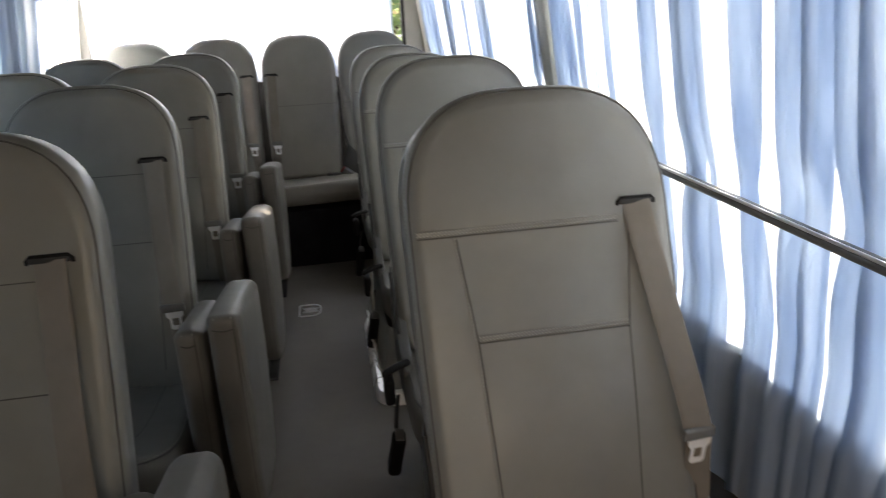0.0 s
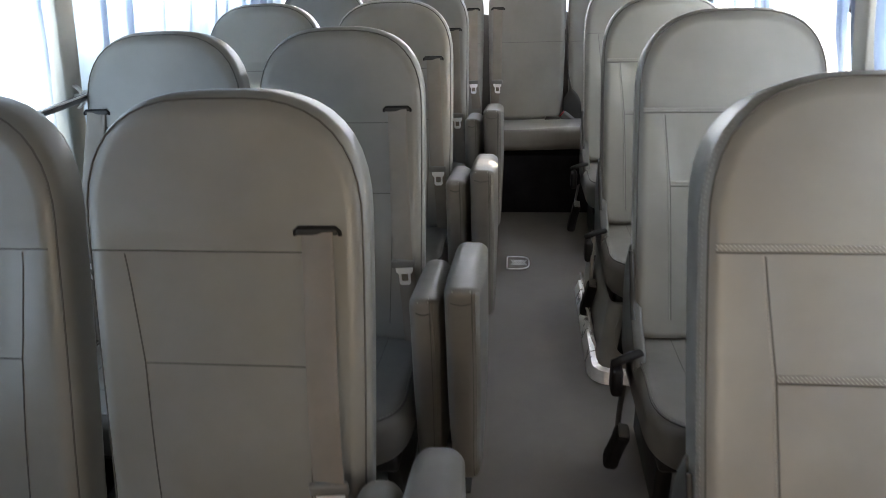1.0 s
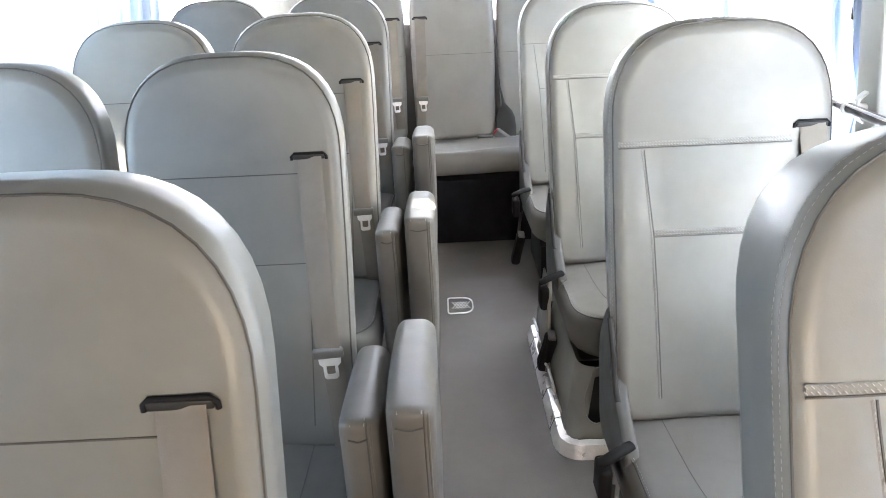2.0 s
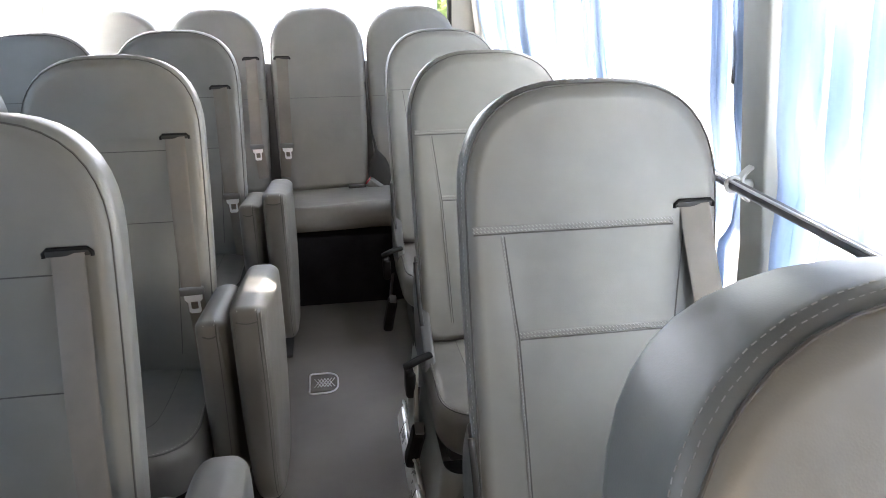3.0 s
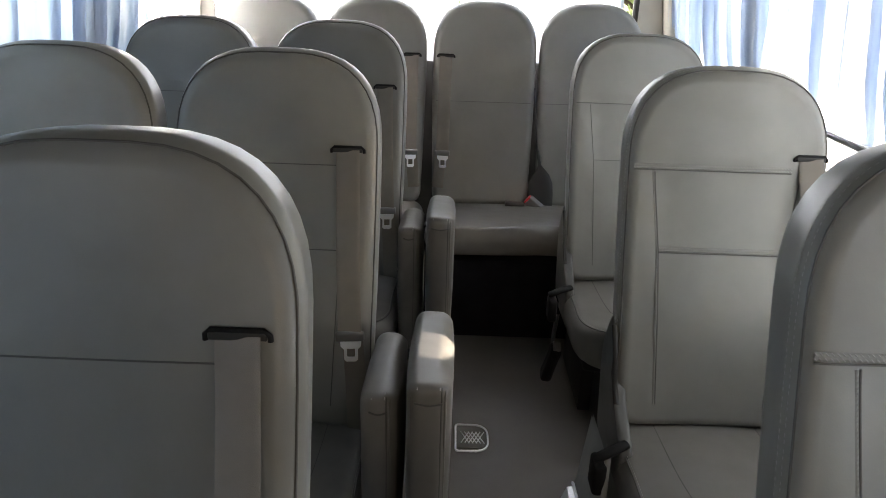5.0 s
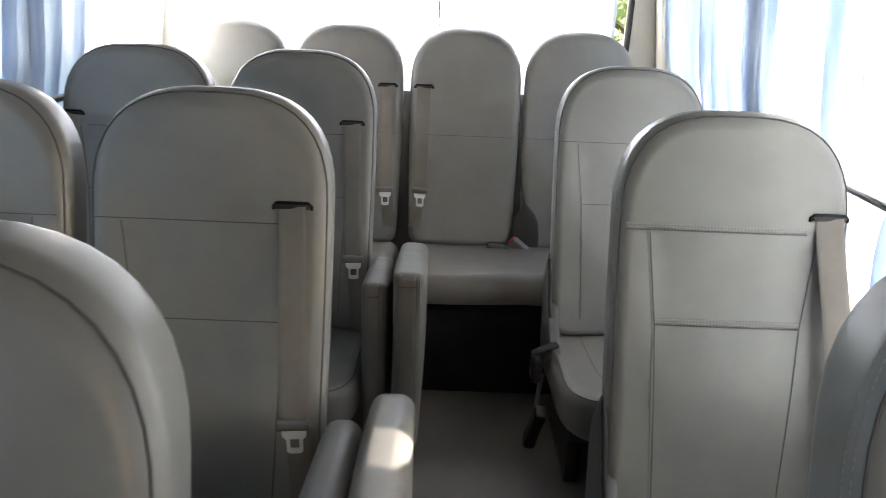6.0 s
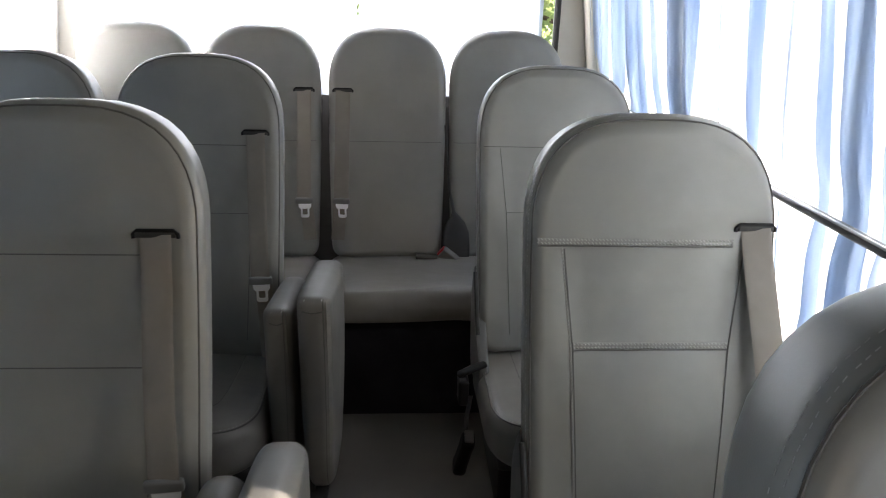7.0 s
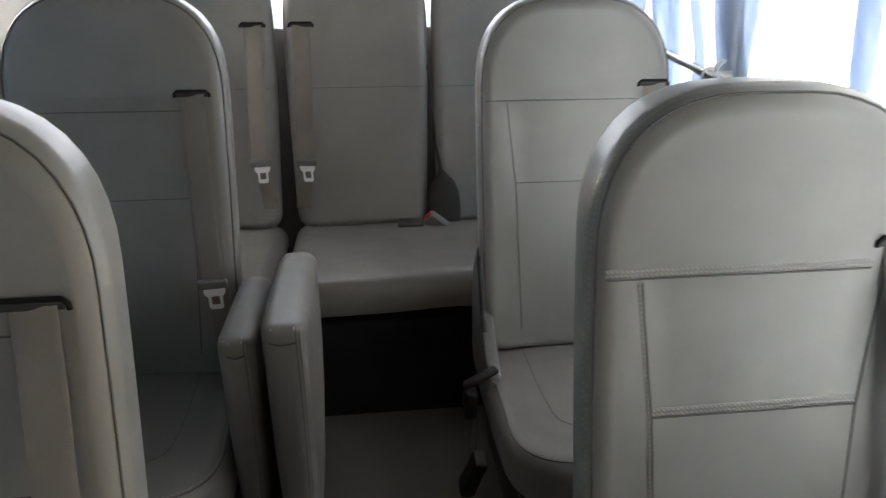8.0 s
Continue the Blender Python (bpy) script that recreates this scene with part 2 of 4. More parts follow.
def rounded(corners, n=10):
    """A closed outline: corners are (u, v, radius), counter-clockwise."""
    out = []
    k = len(corners)
    for i in range(k):
        p, r = Vector(corners[i][:2]), corners[i][2]
        a = (Vector(corners[i - 1][:2]) - p)
        b = (Vector(corners[(i + 1) % k][:2]) - p)
        s = min(r, a.length * 0.49, b.length * 0.49)
        p0, p2 = p + a.normalized() * s, p + b.normalized() * s
        for j in range(n + 1):
            t = j / n
            out.append(p0 * (1 - t) ** 2 + p * (2 * t * (1 - t)) * 1.0 + p2 * t * t)
    fine = []
    for i, p in enumerate(out):
        q = out[(i + 1) % len(out)]
        m = max(1, int((q - p).length / 0.018))
        fine += [p.lerp(q, j / m) for j in range(m)]
    return fine


def pad(outline, thick, edge, place, crown=None, back_crown=None, inner=(0.05, 0.05), rings=9):
    """A stuffed pad: an outline with thickness, both faces rounded off to the rim. place(u, v, w) gives the point in space; w runs from the front face at 0 to the back."""
    bm = bmesh.new()
    us, vs = [p[0] for p in outline], [p[1] for p in outline]
    u0, u1, v0, v1 = min(us), max(us), min(vs), max(vs)
    uc, vc = (u0 + u1) / 2, (v0 + v1) / 2
    ua, va = 0.0 if inner[0] >= 0.08 else max((u1 - u0) / 2 - max((u1 - u0) / 2 * 0.82, inner[0]), 0.0), max((v1 - v0) / 2 - max((v1 - v0) / 2 * 0.45, inner[1]), 0.0)

    def ring(d_or_r, is_r, w, fn):
        row = []
        for p in outline:
            a = Vector((min(max(p[0], uc - ua), uc + ua), min(max(p[1], vc - va), vc + va)))
            to = a - p
            if is_r:
                q0 = p + to.normalized() * edge
                q = q0.lerp(a, d_or_r)
            else:
                q = p + to.normalized() * d_or_r
            ww = w + (fn(q[0], q[1]) if fn else 0.0)
            row.append(bm.verts.new(place(q[0], q[1], ww)))
        return row

    rows = []
    for i in range(rings, 0, -1):
        rows.append(ring((i / rings) ** 1.0, True, 0.0, crown))
    for i in range(6, -1, -1):
        d = edge * (1 - math.cos(math.pi / 2 * i / 6))
        w = edge - math.sqrt(max(edge ** 2 - (edge - d) ** 2, 0.0))
        fade = d / edge
        rows.append(ring(d, False, w, (lambda u, v, f=fade: crown(u, v) * f) if crown else None))
    for i in range(0, 7):
        d = edge * (1 - math.cos(math.pi / 2 * i / 6))
        w = thick - edge + math.sqrt(max(edge ** 2 - (edge - d) ** 2, 0.0))
        rows.append(ring(d, False, w, back_crown))
    for i in range(1, 4):
        rows.append(ring(i / 3, True, thick, back_crown))
    n = len(outline)
    for A, B in zip(rows[:-1], rows[1:]):
        for j in range(n):
            bm.faces.new((A[j], A[(j + 1) % n], B[(j + 1) % n], B[j]))
    bmesh.ops.remove_doubles(bm, verts=bm.verts, dist=0.0004)
    bmesh.ops.contextual_create(bm, geom=[e for e in bm.edges if e.is_boundary])
    bmesh.ops.recalc_face_normals(bm, faces=bm.faces)
    return bm


def stitches(bm, pts, up, gap=0.0058, size=0.0042, thick=0.0010):
    """Short thread stitches across a seam."""
    pts = [Vector(p) for p in pts]
    run = 0.0
    for a, b in zip(pts[:-1], pts[1:]):
        d = b - a
        length = d.length
        if length < 1e-6:
            continue
        d.normalize()
        side = d.cross(up).normalized()
        while run < length:
            c = a + d * run
            tube(bm, [c - side * size * 0.9 - d * 0.0016 + up * 0.0009, c + up * 0.0018, c + side * size * 0.9 + d * 0.0016 + up * 0.0009], thick, n=4, up=up)
            run += gap
        run -= length
    return bm


def dashes(bm, pts, length=0.0042, gap=0.0034, r=0.0005):
    """A row of running stitches along a line."""
    at = 0.0
    for a, b in zip(pts[:-1], pts[1:]):
        span = (b - a).length
        if span < 1e-6:
            continue
        d = (b - a) / span
        while at + length < span:
            tube(bm, [a + d * at, a + d * (at + length)], r, n=4, up=(0, -1, 0.3))
            at += length + gap
        at = max(at - span, 0.0)


# ---------------------------------------------------------------- the bus body
MID = -0.21          # the bus's middle line
Y_FRONT, Y_REAR = -1.7, 4.42
SILL, HEAD = 0.64, 1.41


def half(z):
    """Half the inside width at height z: the sides lean in above the sill."""
    return 1.035 - 0.14 * max(0.0, z - 0.73)


def wall_x(side, z, out=0.0):
    return MID + side * (half(z) + out)


def side_slab(side, y0, y1, z0, z1, out0, out1, steps=1):
    """A piece of side wall between two heights, out0 to out1 outward of the trim line."""
    bm = bmesh.new()
    rows = []
    for i in range(steps + 1):
        z = z0 + (z1 - z0) * i / steps
        rows.append([bm.verts.new((wall_x(side, z, o), y, z)) for o, y in ((out0, y0), (out0, y1), (out1, y1), (out1, y0))])
    for A, B in zip(rows[:-1], rows[1:]):
        for j in range(4):
            bm.faces.new((A[j], A[(j + 1) % 4], B[(j + 1) % 4], B[j]))
    bm.faces.new(list(reversed(rows[0])))
    bm.faces.new(rows[-1])
    bmesh.ops.recalc_face_normals(bm, faces=bm.faces)
    bmesh.ops.bevel(bm, geom=bm.edges[:], offset=0.006, segments=2, affect="EDGES", profile=0.5, clamp_overlap=True)
    return bm


bm = bmesh.new()
box(bm, (MID - 1.08, Y_FRONT, -0.06), (MID + 1.08, Y_REAR, 0.0))
tagged(part("floor", bm, M_FLOOR), "dark brown-grey vinyl bus floor", "floor", kind="structure")

PILLARS = (-1.55, 0.43, 1.958, 3.46)
PW = 0.038
for side, word in ((1, "right"), (-1, "left")):
    bm = side_slab(side, Y_FRONT, Y_REAR, 0.0, SILL - 0.04, 0.03, 0.09)
    tagged(part("wall_" + word, bm, M_LOWER, smooth=False), "dark brown lower side panel of the bus", "wall", kind="structure")
    bm = side_slab(side, Y_FRONT, Y_REAR, HEAD, 1.56, 0.02, 0.09)
    tagged(part("wall_upper_" + word, bm, M_CREAM, smooth=False), "cream panel above the bus windows", "wall", kind="structure")
    bm = side_slab(side, Y_FRONT, Y_REAR, SILL - 0.04, SILL, 0.012, 0.09)
    tagged(part("trim_sill_" + word, bm, M_TRIM), "grey window sill trim along the bus side", "sill", kind="structure")
    # unseen front ends, left windowless to hold side light back
    bm = side_slab(side, Y_FRONT, PILLARS[1] - PW, SILL, HEAD, 0.0, 0.09, 2)
    tagged(part("wall_front_side", bm, M_CREAM, smooth=False), "plain cream side wall at the front", "wall", kind="structure")
    for i, y in enumerate(PILLARS):
        if i == 0:
            continue
        bm = side_slab(side, y - PW, y + PW, SILL, HEAD, -0.012 if i < 3 else 0.045, 0.09, 4)
        tagged(part("trim_pillar_" + word, bm, M_TRIM), "grey-green plastic window pillar", "pillar", kind="structure")
    spans = list(zip(PILLARS, PILLARS[1:] + (Y_REAR - 0.02,)))
    for i, (a, b) in enumerate(spans):
        if i == 0:
            continue
        y0, y1 = a + PW, (b - PW if i < 3 else b - 0.16)
        if i == 3:
            bm = side_slab(side, y1, Y_REAR, SILL, HEAD, -0.002, 0.09, 4)
            tagged(part("trim_corner_" + word, bm, M_CREAM), "cream rear corner panel beside the rear window", "panel", kind="structure")
        win = empty("window_%s_%d" % (word, i + 1), pose(wall_x(side, 1.05, 0.06), (y0 + y1) / 2, 1.05))
        tagged(win, "bus side window in a black rubber frame, bright daylight behind", "window", kind="structure")
        inv = win.matrix_basis.inverted()
        bm = bmesh.new()
        ym = (y0 + y1) / 2
        for u0, u1 in ((y0, ym + 0.01), (ym - 0.01, y1)):
            o = 0.058 if u0 == y0 else 0.068
            q = [bm.verts.new(inv @ Vector((wall_x(side, z, o + t), y, z))) for t in (0, 0.004) for y, z in ((u0, SILL), (u1, SILL), (u1, HEAD), (u0, HEAD))]
            for f in ((0, 1, 2, 3), (7, 6, 5, 4), (0, 4, 5, 1), (1, 5, 6, 2), (2, 6, 7, 3), (3, 7, 4, 0)):
                bm.faces.new([q[k] for k in f])
        pane = part("pane", bm, M_GLASS, win, smooth=False)
        pane.visible_shadow = False
        bm = bmesh.new()
        loop = [(y0 + 0.008, SILL + 0.008), (y1 - 0.008, SILL + 0.008), (y1 - 0.008, HEAD - 0.008), (y0 + 0.008, HEAD - 0.008)]
        for (ya, za), (yb, zb) in zip(loop, loop[1:] + loop[:1]):
            tube(bm, [inv @ Vector((wall_x(side, za, 0.05), ya, za)), inv @ Vector((wall_x(side, zb, 0.05), yb, zb))], 0.009, n=8)
        part("window_frame", bm, M_RUBBER, win, "black rubber frame")
        bm = bmesh.new()
        tube(bm, [inv @ Vector((wall_x(side, SILL + 0.01, 0.062), ym, SILL + 0.01)), inv @ Vector((wall_x(side, HEAD - 0.01, 0.062), ym, HEAD - 0.01))], 0.011, n=8)
        part("sash", bm, M_RAIL, win, "grey aluminium sash bar")
        if side > 0 and i == 2:
            bm = bmesh.new()
            yl = y0 + 0.045
            box(bm, (-0.012, -0.014, -0.04), (0.012, 0.014, 0.04), 0.004, m=Matrix.Translation(inv @ Vector((wall_x(side, 1.17, 0.03), yl, 1.17))))
            box(bm, (-0.016, -0.006, -0.055), (0.004, 0.006, 0.02), 0.003, m=Matrix.Translation(inv @ Vector((wall_x(side, 1.17, 0.02), yl, 1.17))))
            part("latch", bm, M_DARKMETAL, win, "dark metal sash latch")

# the arched ceiling
bm = bmesh.new()
rows = []
for i in range(33):
    t = math.pi * i / 32
    x = MID - math.cos(t) * 1.0
    z = 1.55 + 0.27 * math.sin(t) ** 0.7
    rows.append([bm.verts.new((x, Y_FRONT, z)), bm.verts.new((x, Y_REAR, z)), bm.verts.new((x * 1.01, Y_REAR, z + 0.06)), bm.verts.new((x * 1.01, Y_FRONT, z + 0.06))])
for A, B in zip(rows[:-1], rows[1:]):
    for j in range(4):
        bm.faces.new((A[j], B[j], B[(j + 1) % 4], A[(j + 1) % 4]))
bm.faces.new(rows[0])
bm.faces.new(list(reversed(rows[-1])))
bmesh.ops.recalc_face_normals(bm, faces=bm.faces)
for u in (-0.62, 0.62):
    box(bm, (MID + u - 0.006, Y_FRONT + 0.1, 1.735), (MID + u + 0.006, Y_REAR - 0.02, 1.755), 0.003)
tagged(part("ceiling", bm, M_CEIL), "grey fabric bus ceiling", "ceiling", kind="structure")

# rear wall with its wide window
RW = (-1.125, 0.655, 0.96, 1.515)
bm = bmesh.new()
x0, x1 = MID - 1.08, MID + 1.08
for lo, hi in (((x0, Y_REAR, RW[3]), (x1, Y_REAR + 0.06, 1.9)), ((x0, Y_REAR, RW[2]), (RW[0], Y_REAR + 0.06, RW[3])), ((RW[1], Y_REAR, RW[2]), (x1, Y_REAR + 0.06, RW[3]))):
    box(bm, lo, hi)
tagged(part("wall_rear", bm, M_CREAM, smooth=False), "cream rear wall round the wide rear window", "wall", kind="structure")
bm = bmesh.new()
box(bm, (x0, Y_REAR, -0.06), (x1, Y_REAR + 0.06, RW[2]))
tagged(part("wall_rear_lower", bm, M_LOWER, smooth=False), "dark brown lower rear wall behind the bench", "wall", kind="structure")
win = empty("window_rear", pose((RW[0] + RW[1]) / 2, Y_REAR, (RW[2] + RW[3]) / 2))
tagged(win, "wide rear window with a black rubber seal", "window", kind="structure")
inv = win.matrix_basis.inverted()
bm = bmesh.new()
box(bm, (RW[0] + 0.004, Y_REAR + 0.028, RW[2] + 0.004), (RW[1] - 0.004, Y_REAR + 0.034, RW[3] - 0.004), m=inv)
pane = part("pane", bm, M_GLASS, win, smooth=False)
pane.visible_shadow = False
bm = bmesh.new()
ring = rounded([(RW[0], RW[2], 0.09), (RW[1], RW[2], 0.09), (RW[1], RW[3], 0.09), (RW[0], RW[3], 0.09)])
tube(bm, [inv @ Vector((p[0], Y_REAR - 0.004, p[1])) for p in ring], 0.012, n=8, up=(0, 1, 0), closed=True)
part("window_seal", bm, M_RUBBER, win, "black rubber seal")
bm = bmesh.new()
for lo, hi in (((x0, -0.06), (x1, 0.92)), ((x0, 1.60), (x1, 1.9)), ((x0, 0.92), (MID - 0.90, 1.60)), ((MID + 0.90, 0.92), (x1, 1.60))):
    box(bm, (lo[0], Y_FRONT - 0.06, lo[1]), (hi[0], Y_FRONT, hi[1]))
tagged(part("wall_front", bm, M_TAN, smooth=False), "plain tan front wall round the windscreen opening", "wall", kind="structure")
# unseen panel added to keep front light off the left seats
bm = bmesh.new()
box(bm, (x0 + 0.06, -0.42, 0.0), (-0.24, -0.38, 1.50), 0.01)
tagged(part("wall_partition", bm, M_TAN, smooth=False), "unseen tan partition added at the front to block light", "wall", kind="structure")

# the ground outside
bm = bmesh.new()
bmesh.ops.create_grid(bm, x_segments=24, y_segments=24, size=400)
for v in bm.verts:
    v.co.z = -0.75
tagged(part("ground", bm, M_GROUND), "pale concrete yard outside the bus", "ground", kind="structure")


# ---------------------------------------------------------------- curtains, rails
def curtain_sheet(width, z0, z1, seed, place, bands, amp=0.012, pinch=None, rows=40, gap=0.006):
    """A hanging cloth laid in flat pleats. bands: (edge, lap) along the width, where the cloth doubles back over itself; place(s, depth, z) gives the point in space."""
    rnd = random.Random(seed)
    spec = []
    for edge, lap in sorted(bands, reverse=True):
        spec.append((edge, lap, rnd.uniform(0, 6.28), rnd.uniform(-0.03, 0.03), rnd.uniform(0.6, 1.3)))
    ph0 = rnd.uniform(0, 6.28)
    verts, cols = [], 0
    for r in range(rows):
        z = z0 + (z1 - z0) * r / (rows - 1)
        h = (z - z0) / (z1 - z0)
        nip = 0.0 if pinch is None else math.exp(-((z - pinch) / 0.07) ** 2)
        line = []
        at, deep = width, 0.0
        for edge, lap, ph, lean, big in spec + [(None, 0, 0, 0, 1.0)]:
            if edge is None:
                stop = 0.0
            else:
                lo = lap * (0.85 + 0.55 * (1 - h) * big + 0.22 * math.sin(4.1 * z + ph)) * (1 - 0.35 * nip)
                e = edge + lean * (1 - h) + 0.007 * math.sin(6 * z + ph) + 0.010 * nip * math.sin(ph)
                stop = e - lo
            for k in range(11):
                u = k / 10
                wave = amp * big * math.sin(math.pi * u) * math.sin(2.2 * math.pi * u + ph + 1.3 * math.sin(2.3 * z + ph0)) * (1 - 0.6 * nip)
                fall = deep * (1 - u) ** 2
                line.append((at + (stop - at) * u, fall + wave))
            if edge is None:
                break
            for u in (0.03, 0.35, 0.65, 0.97):
                line.append((stop + lo * u, gap * (0.3 + u)))
            at, deep = e, gap * 2.4
        cols = len(line)
        for q, d in line:
            verts.append(place(q, d - 0.012 * nip, z + (0.008 * math.sin(q * 19 + seed) if r == 0 else 0.0)))
    faces = [(r * cols + c, r * cols + c + 1, (r + 1) * cols + c + 1, (r + 1) * cols + c) for r in range(rows - 1) for c in range(cols - 1)]
    me = bpy.data.meshes.new("cloth")
    me.from_pydata([tuple(v) for v in verts], [], faces)
    me.polygons.foreach_set("use_smooth", [True] * len(faces))
    return me


def pleats(width, folds, seed, lap=(0.015, 0.07)):
    """Uneven pleats for a cloth of some width."""
    rnd = random.Random(seed)
    cuts = [0.0]
    for i in range(folds):
        cuts.append(cuts[-1] + rnd.uniform(0.5, 1.5))
    return [(c / cuts[-1] * (width - 0.03), min(rnd.uniform(*lap), 0.6 * (c - p) / cuts[-1] * width)) for p, c in zip(cuts[:-1], cuts[1:])]


def curtain(name, base, width, z0, z1, seed, place, bands, mat, label, head_drop=0.088, **kw):
    thing = empty(name, base)
    inv = base.inverted()
    me = curtain_sheet(width, z0, z1 - 0.015, seed, lambda s, d, z: inv @ Vector(place(s, d, z)), bands, **kw)
    me.materials.append(mat)
    cloth = new("cloth", me)
    cloth.parent = thing
    # heading of flat box pleats, one lapped over the next, with tucks between
    rnd = random.Random(seed + 50)
    s0 = 0.0
    while s0 < width - 0.02:
        s1 = min(s0 + rnd.uniform(0.10, 0.155), width)
        drop, tip, bulge = rnd.uniform(0.9, 1.1) * head_drop, rnd.uniform(-0.006, 0.014), rnd.uniform(0.004, 0.012)
        bm = bmesh.new()
        grid = []
        for i in range(4):
            h = i / 3
            for j in range(6):
                u = j / 5
                z = z1 + tip * u - (drop + 0.020 * u) * (1 - h)
                grid.append(bm.verts.new(inv @ Vector(place(s0 + (s1 - s0 + 0.010) * u, 0.018 + 0.014 * u + bulge * math.sin(math.pi * u) * (1.3 - h), z))))
        for i in range(3):
            for j in range(5):
                bm.faces.new((grid[i * 6 + j], grid[i * 6 + j + 1], grid[i * 6 + j + 7], grid[i * 6 + j + 6]))
        flap = part("heading_pleat", bm, M_CURTAIN_HEAD, thing, "doubled box pleat of the heading band")
        if s1 < width - 0.03:
            bm = bmesh.new()
            tube(bm, [inv @ Vector(place(s1, 0.036, z1 + 0.004)), inv @ Vector(place(s1 + 0.004, 0.040, z1 - drop * 0.5)), inv @ Vector(place(s1 + 0.002, 0.036, z1 - drop + 0.004))], 0.002, n=6, up=(1, 0.3, 0), width=0.012)
            part("tuck", bm, M_CURTAIN_HEAD, flap)
        s0 = s1
    return tagged(thing, label, "curtain", "window curtains")


def side_place(side, y0):
    return lambda s, d, z: (wall_x(side, min(z, 1.6), 0.012) - side * d - side * (0.0 if z > SILL else 0.006), y0 + s, z)


def bunch_place(s, d, z):
    """The tied-back end: narrow above, widened below z 0.85 to block the low sun."""
    wide = 1.0 + 1.08 * min(max((0.85 - z) / 0.05, 0.0), 1.0)
    x, y, z = side_place(1, 1.995)(s, d, z)
    return (x, 1.995 + (y - 1.995) * wide, z)


SIDE_SPANS = (
    # laps below y 0.95 are unseen, packed close to cut the light let in
    (1, 0.475, 1.93, ((1.905, 0.070), (1.79, 0.034), (1.71, 0.030), (1.63, 0.022), (1.535, 0.060), (1.35, 0.075), (1.235, 0.075), (1.14, 0.045), (1.04, 0.080), (0.93, 0.055), (0.87, 0.055), (0.81, 0.055), (0.75, 0.055), (0.69, 0.055), (0.63, 0.055), (0.57, 0.05), (0.515, 0.03))),
    (1, 2.25, 4.36, ((2.345, 0.014), (2.46, 0.010), (2.64, 0.016), (2.755, 0.068), (2.835, 0.030), (2.92, 0.010), (3.075, 0.070), (3.20, 0.014), (3.30, 0.010), (3.42, 0.06), (3.53, 0.075), (3.67, 0.07), (3.77, 0.09), (3.90, 0.10), (4.05, 0.12), (4.19, 0.11), (4.32, 0.10))),
    (-1, 0.37, 1.90, ()),
    (-1, 2.0, 4.20, ()),
)
for i, (side, a, b, bands) in enumerate(SIDE_SPANS):
    folded = [(y - a, lap) for y, lap in bands] or pleats(b - a, int((b - a) * 6.5), 31 + i, (0.012, 0.048))
    curtain("curtain", pose(wall_x(side, 1.5), (a + b) / 2, 1.5), b - a, 0.36 if side > 0 else 0.50, 1.49, 11 + i, side_place(side, a), folded, M_CURTAIN,
            "pale blue pleated curtain drawn across the side windows", pinch=0.958)
curtain("curtain", pose(wall_x(1, 1.5), 2.06, 1.5), 0.125, 0.42, 1.505, 17, bunch_place, [(0.03, 0.016), (0.058, 0.018), (0.09, 0.02), (0.12, 0.016)], M_CURTAIN,
        "pale blue curtain end gathered in a bunch by the pillar", pinch=0.958, amp=0.016)
curtain("curtain", pose(-0.7, Y_REAR - 0.05, 1.49), 1.02, 0.90, 1.472, 61, lambda s, d, z: (-1.12 + s, Y_REAR - 0.05 - d, z), pleats(1.02, 8, 61, (0.006, 0.022)), M_CURTAIN_REAR,
        "whitish pleated curtain drawn across the rear window", head_drop=0.052)
curtain("curtain", pose(0.2, Y_REAR - 0.05, 1.49), 0.68, 0.90, 1.472, 64, lambda s, d, z: (-0.09 + s, Y_REAR - 0.05 - d, z), pleats(0.68, 6, 64, (0.006, 0.022)), M_CURTAIN_REAR,
        "whitish pleated curtain drawn back from a corner of the rear window", head_drop=0.052)

for side in (1, -1):
    x = MID + side * 0.958
    rail = empty("guard_rail", pose(x, 1.5, 0.958))
    bm = bmesh.new()
    tube(bm, [(0, -3.0, 0), (0, 2.86, 0)], 0.0098, n=14)
    part("bar", bm, M_RAIL, rail)
    bm = bmesh.new()
    tube(bm, [(-0.0085 * side, -2.99, 0.0075), (-0.0085 * side, 2.85, 0.0075)], 0.0028, n=6)
    part("ridge", bm, M_STEEL, rail, "bright edge strip")
    for y in PILLARS:
        bm = bmesh.new()
        ring = [(0.0135 * math.cos(a), 0, 0.0135 * math.sin(a)) for a in [math.pi * 2 * k / 20 for k in range(20)]]
        tube(bm, [(p[0], y - 1.5, p[2]) for p in ring], 0.004, n=8, up=(0, 1, 0), closed=True)
        # wavy saddle plate on the pillar
        zs = [(-0.030, 0.030), (-0.024, 0.022), (-0.014, 0.014), (0.0, 0.012), (0.014, 0.014), (0.024, 0.022), (0.030, 0.030)]
        tube(bm, smooth_path([(side * w, y - 1.5, z) for z, w in zs], 4), 0.003, n=6, up=(side, 0, 0), width=0.018)
        tube(bm, [(side * 0.012, y - 1.5, 0), (side * 0.05, y - 1.5, 0)], 0.008, n=10)
        part("bracket", bm, M_CLIP, rail, "pale grey clip on the window pillar")
    tagged(rail, "grey metal guard rail running along the bus windows", "rail", "guard rails")


# ---------------------------------------------------------------- seats
RECLINE = 0.26


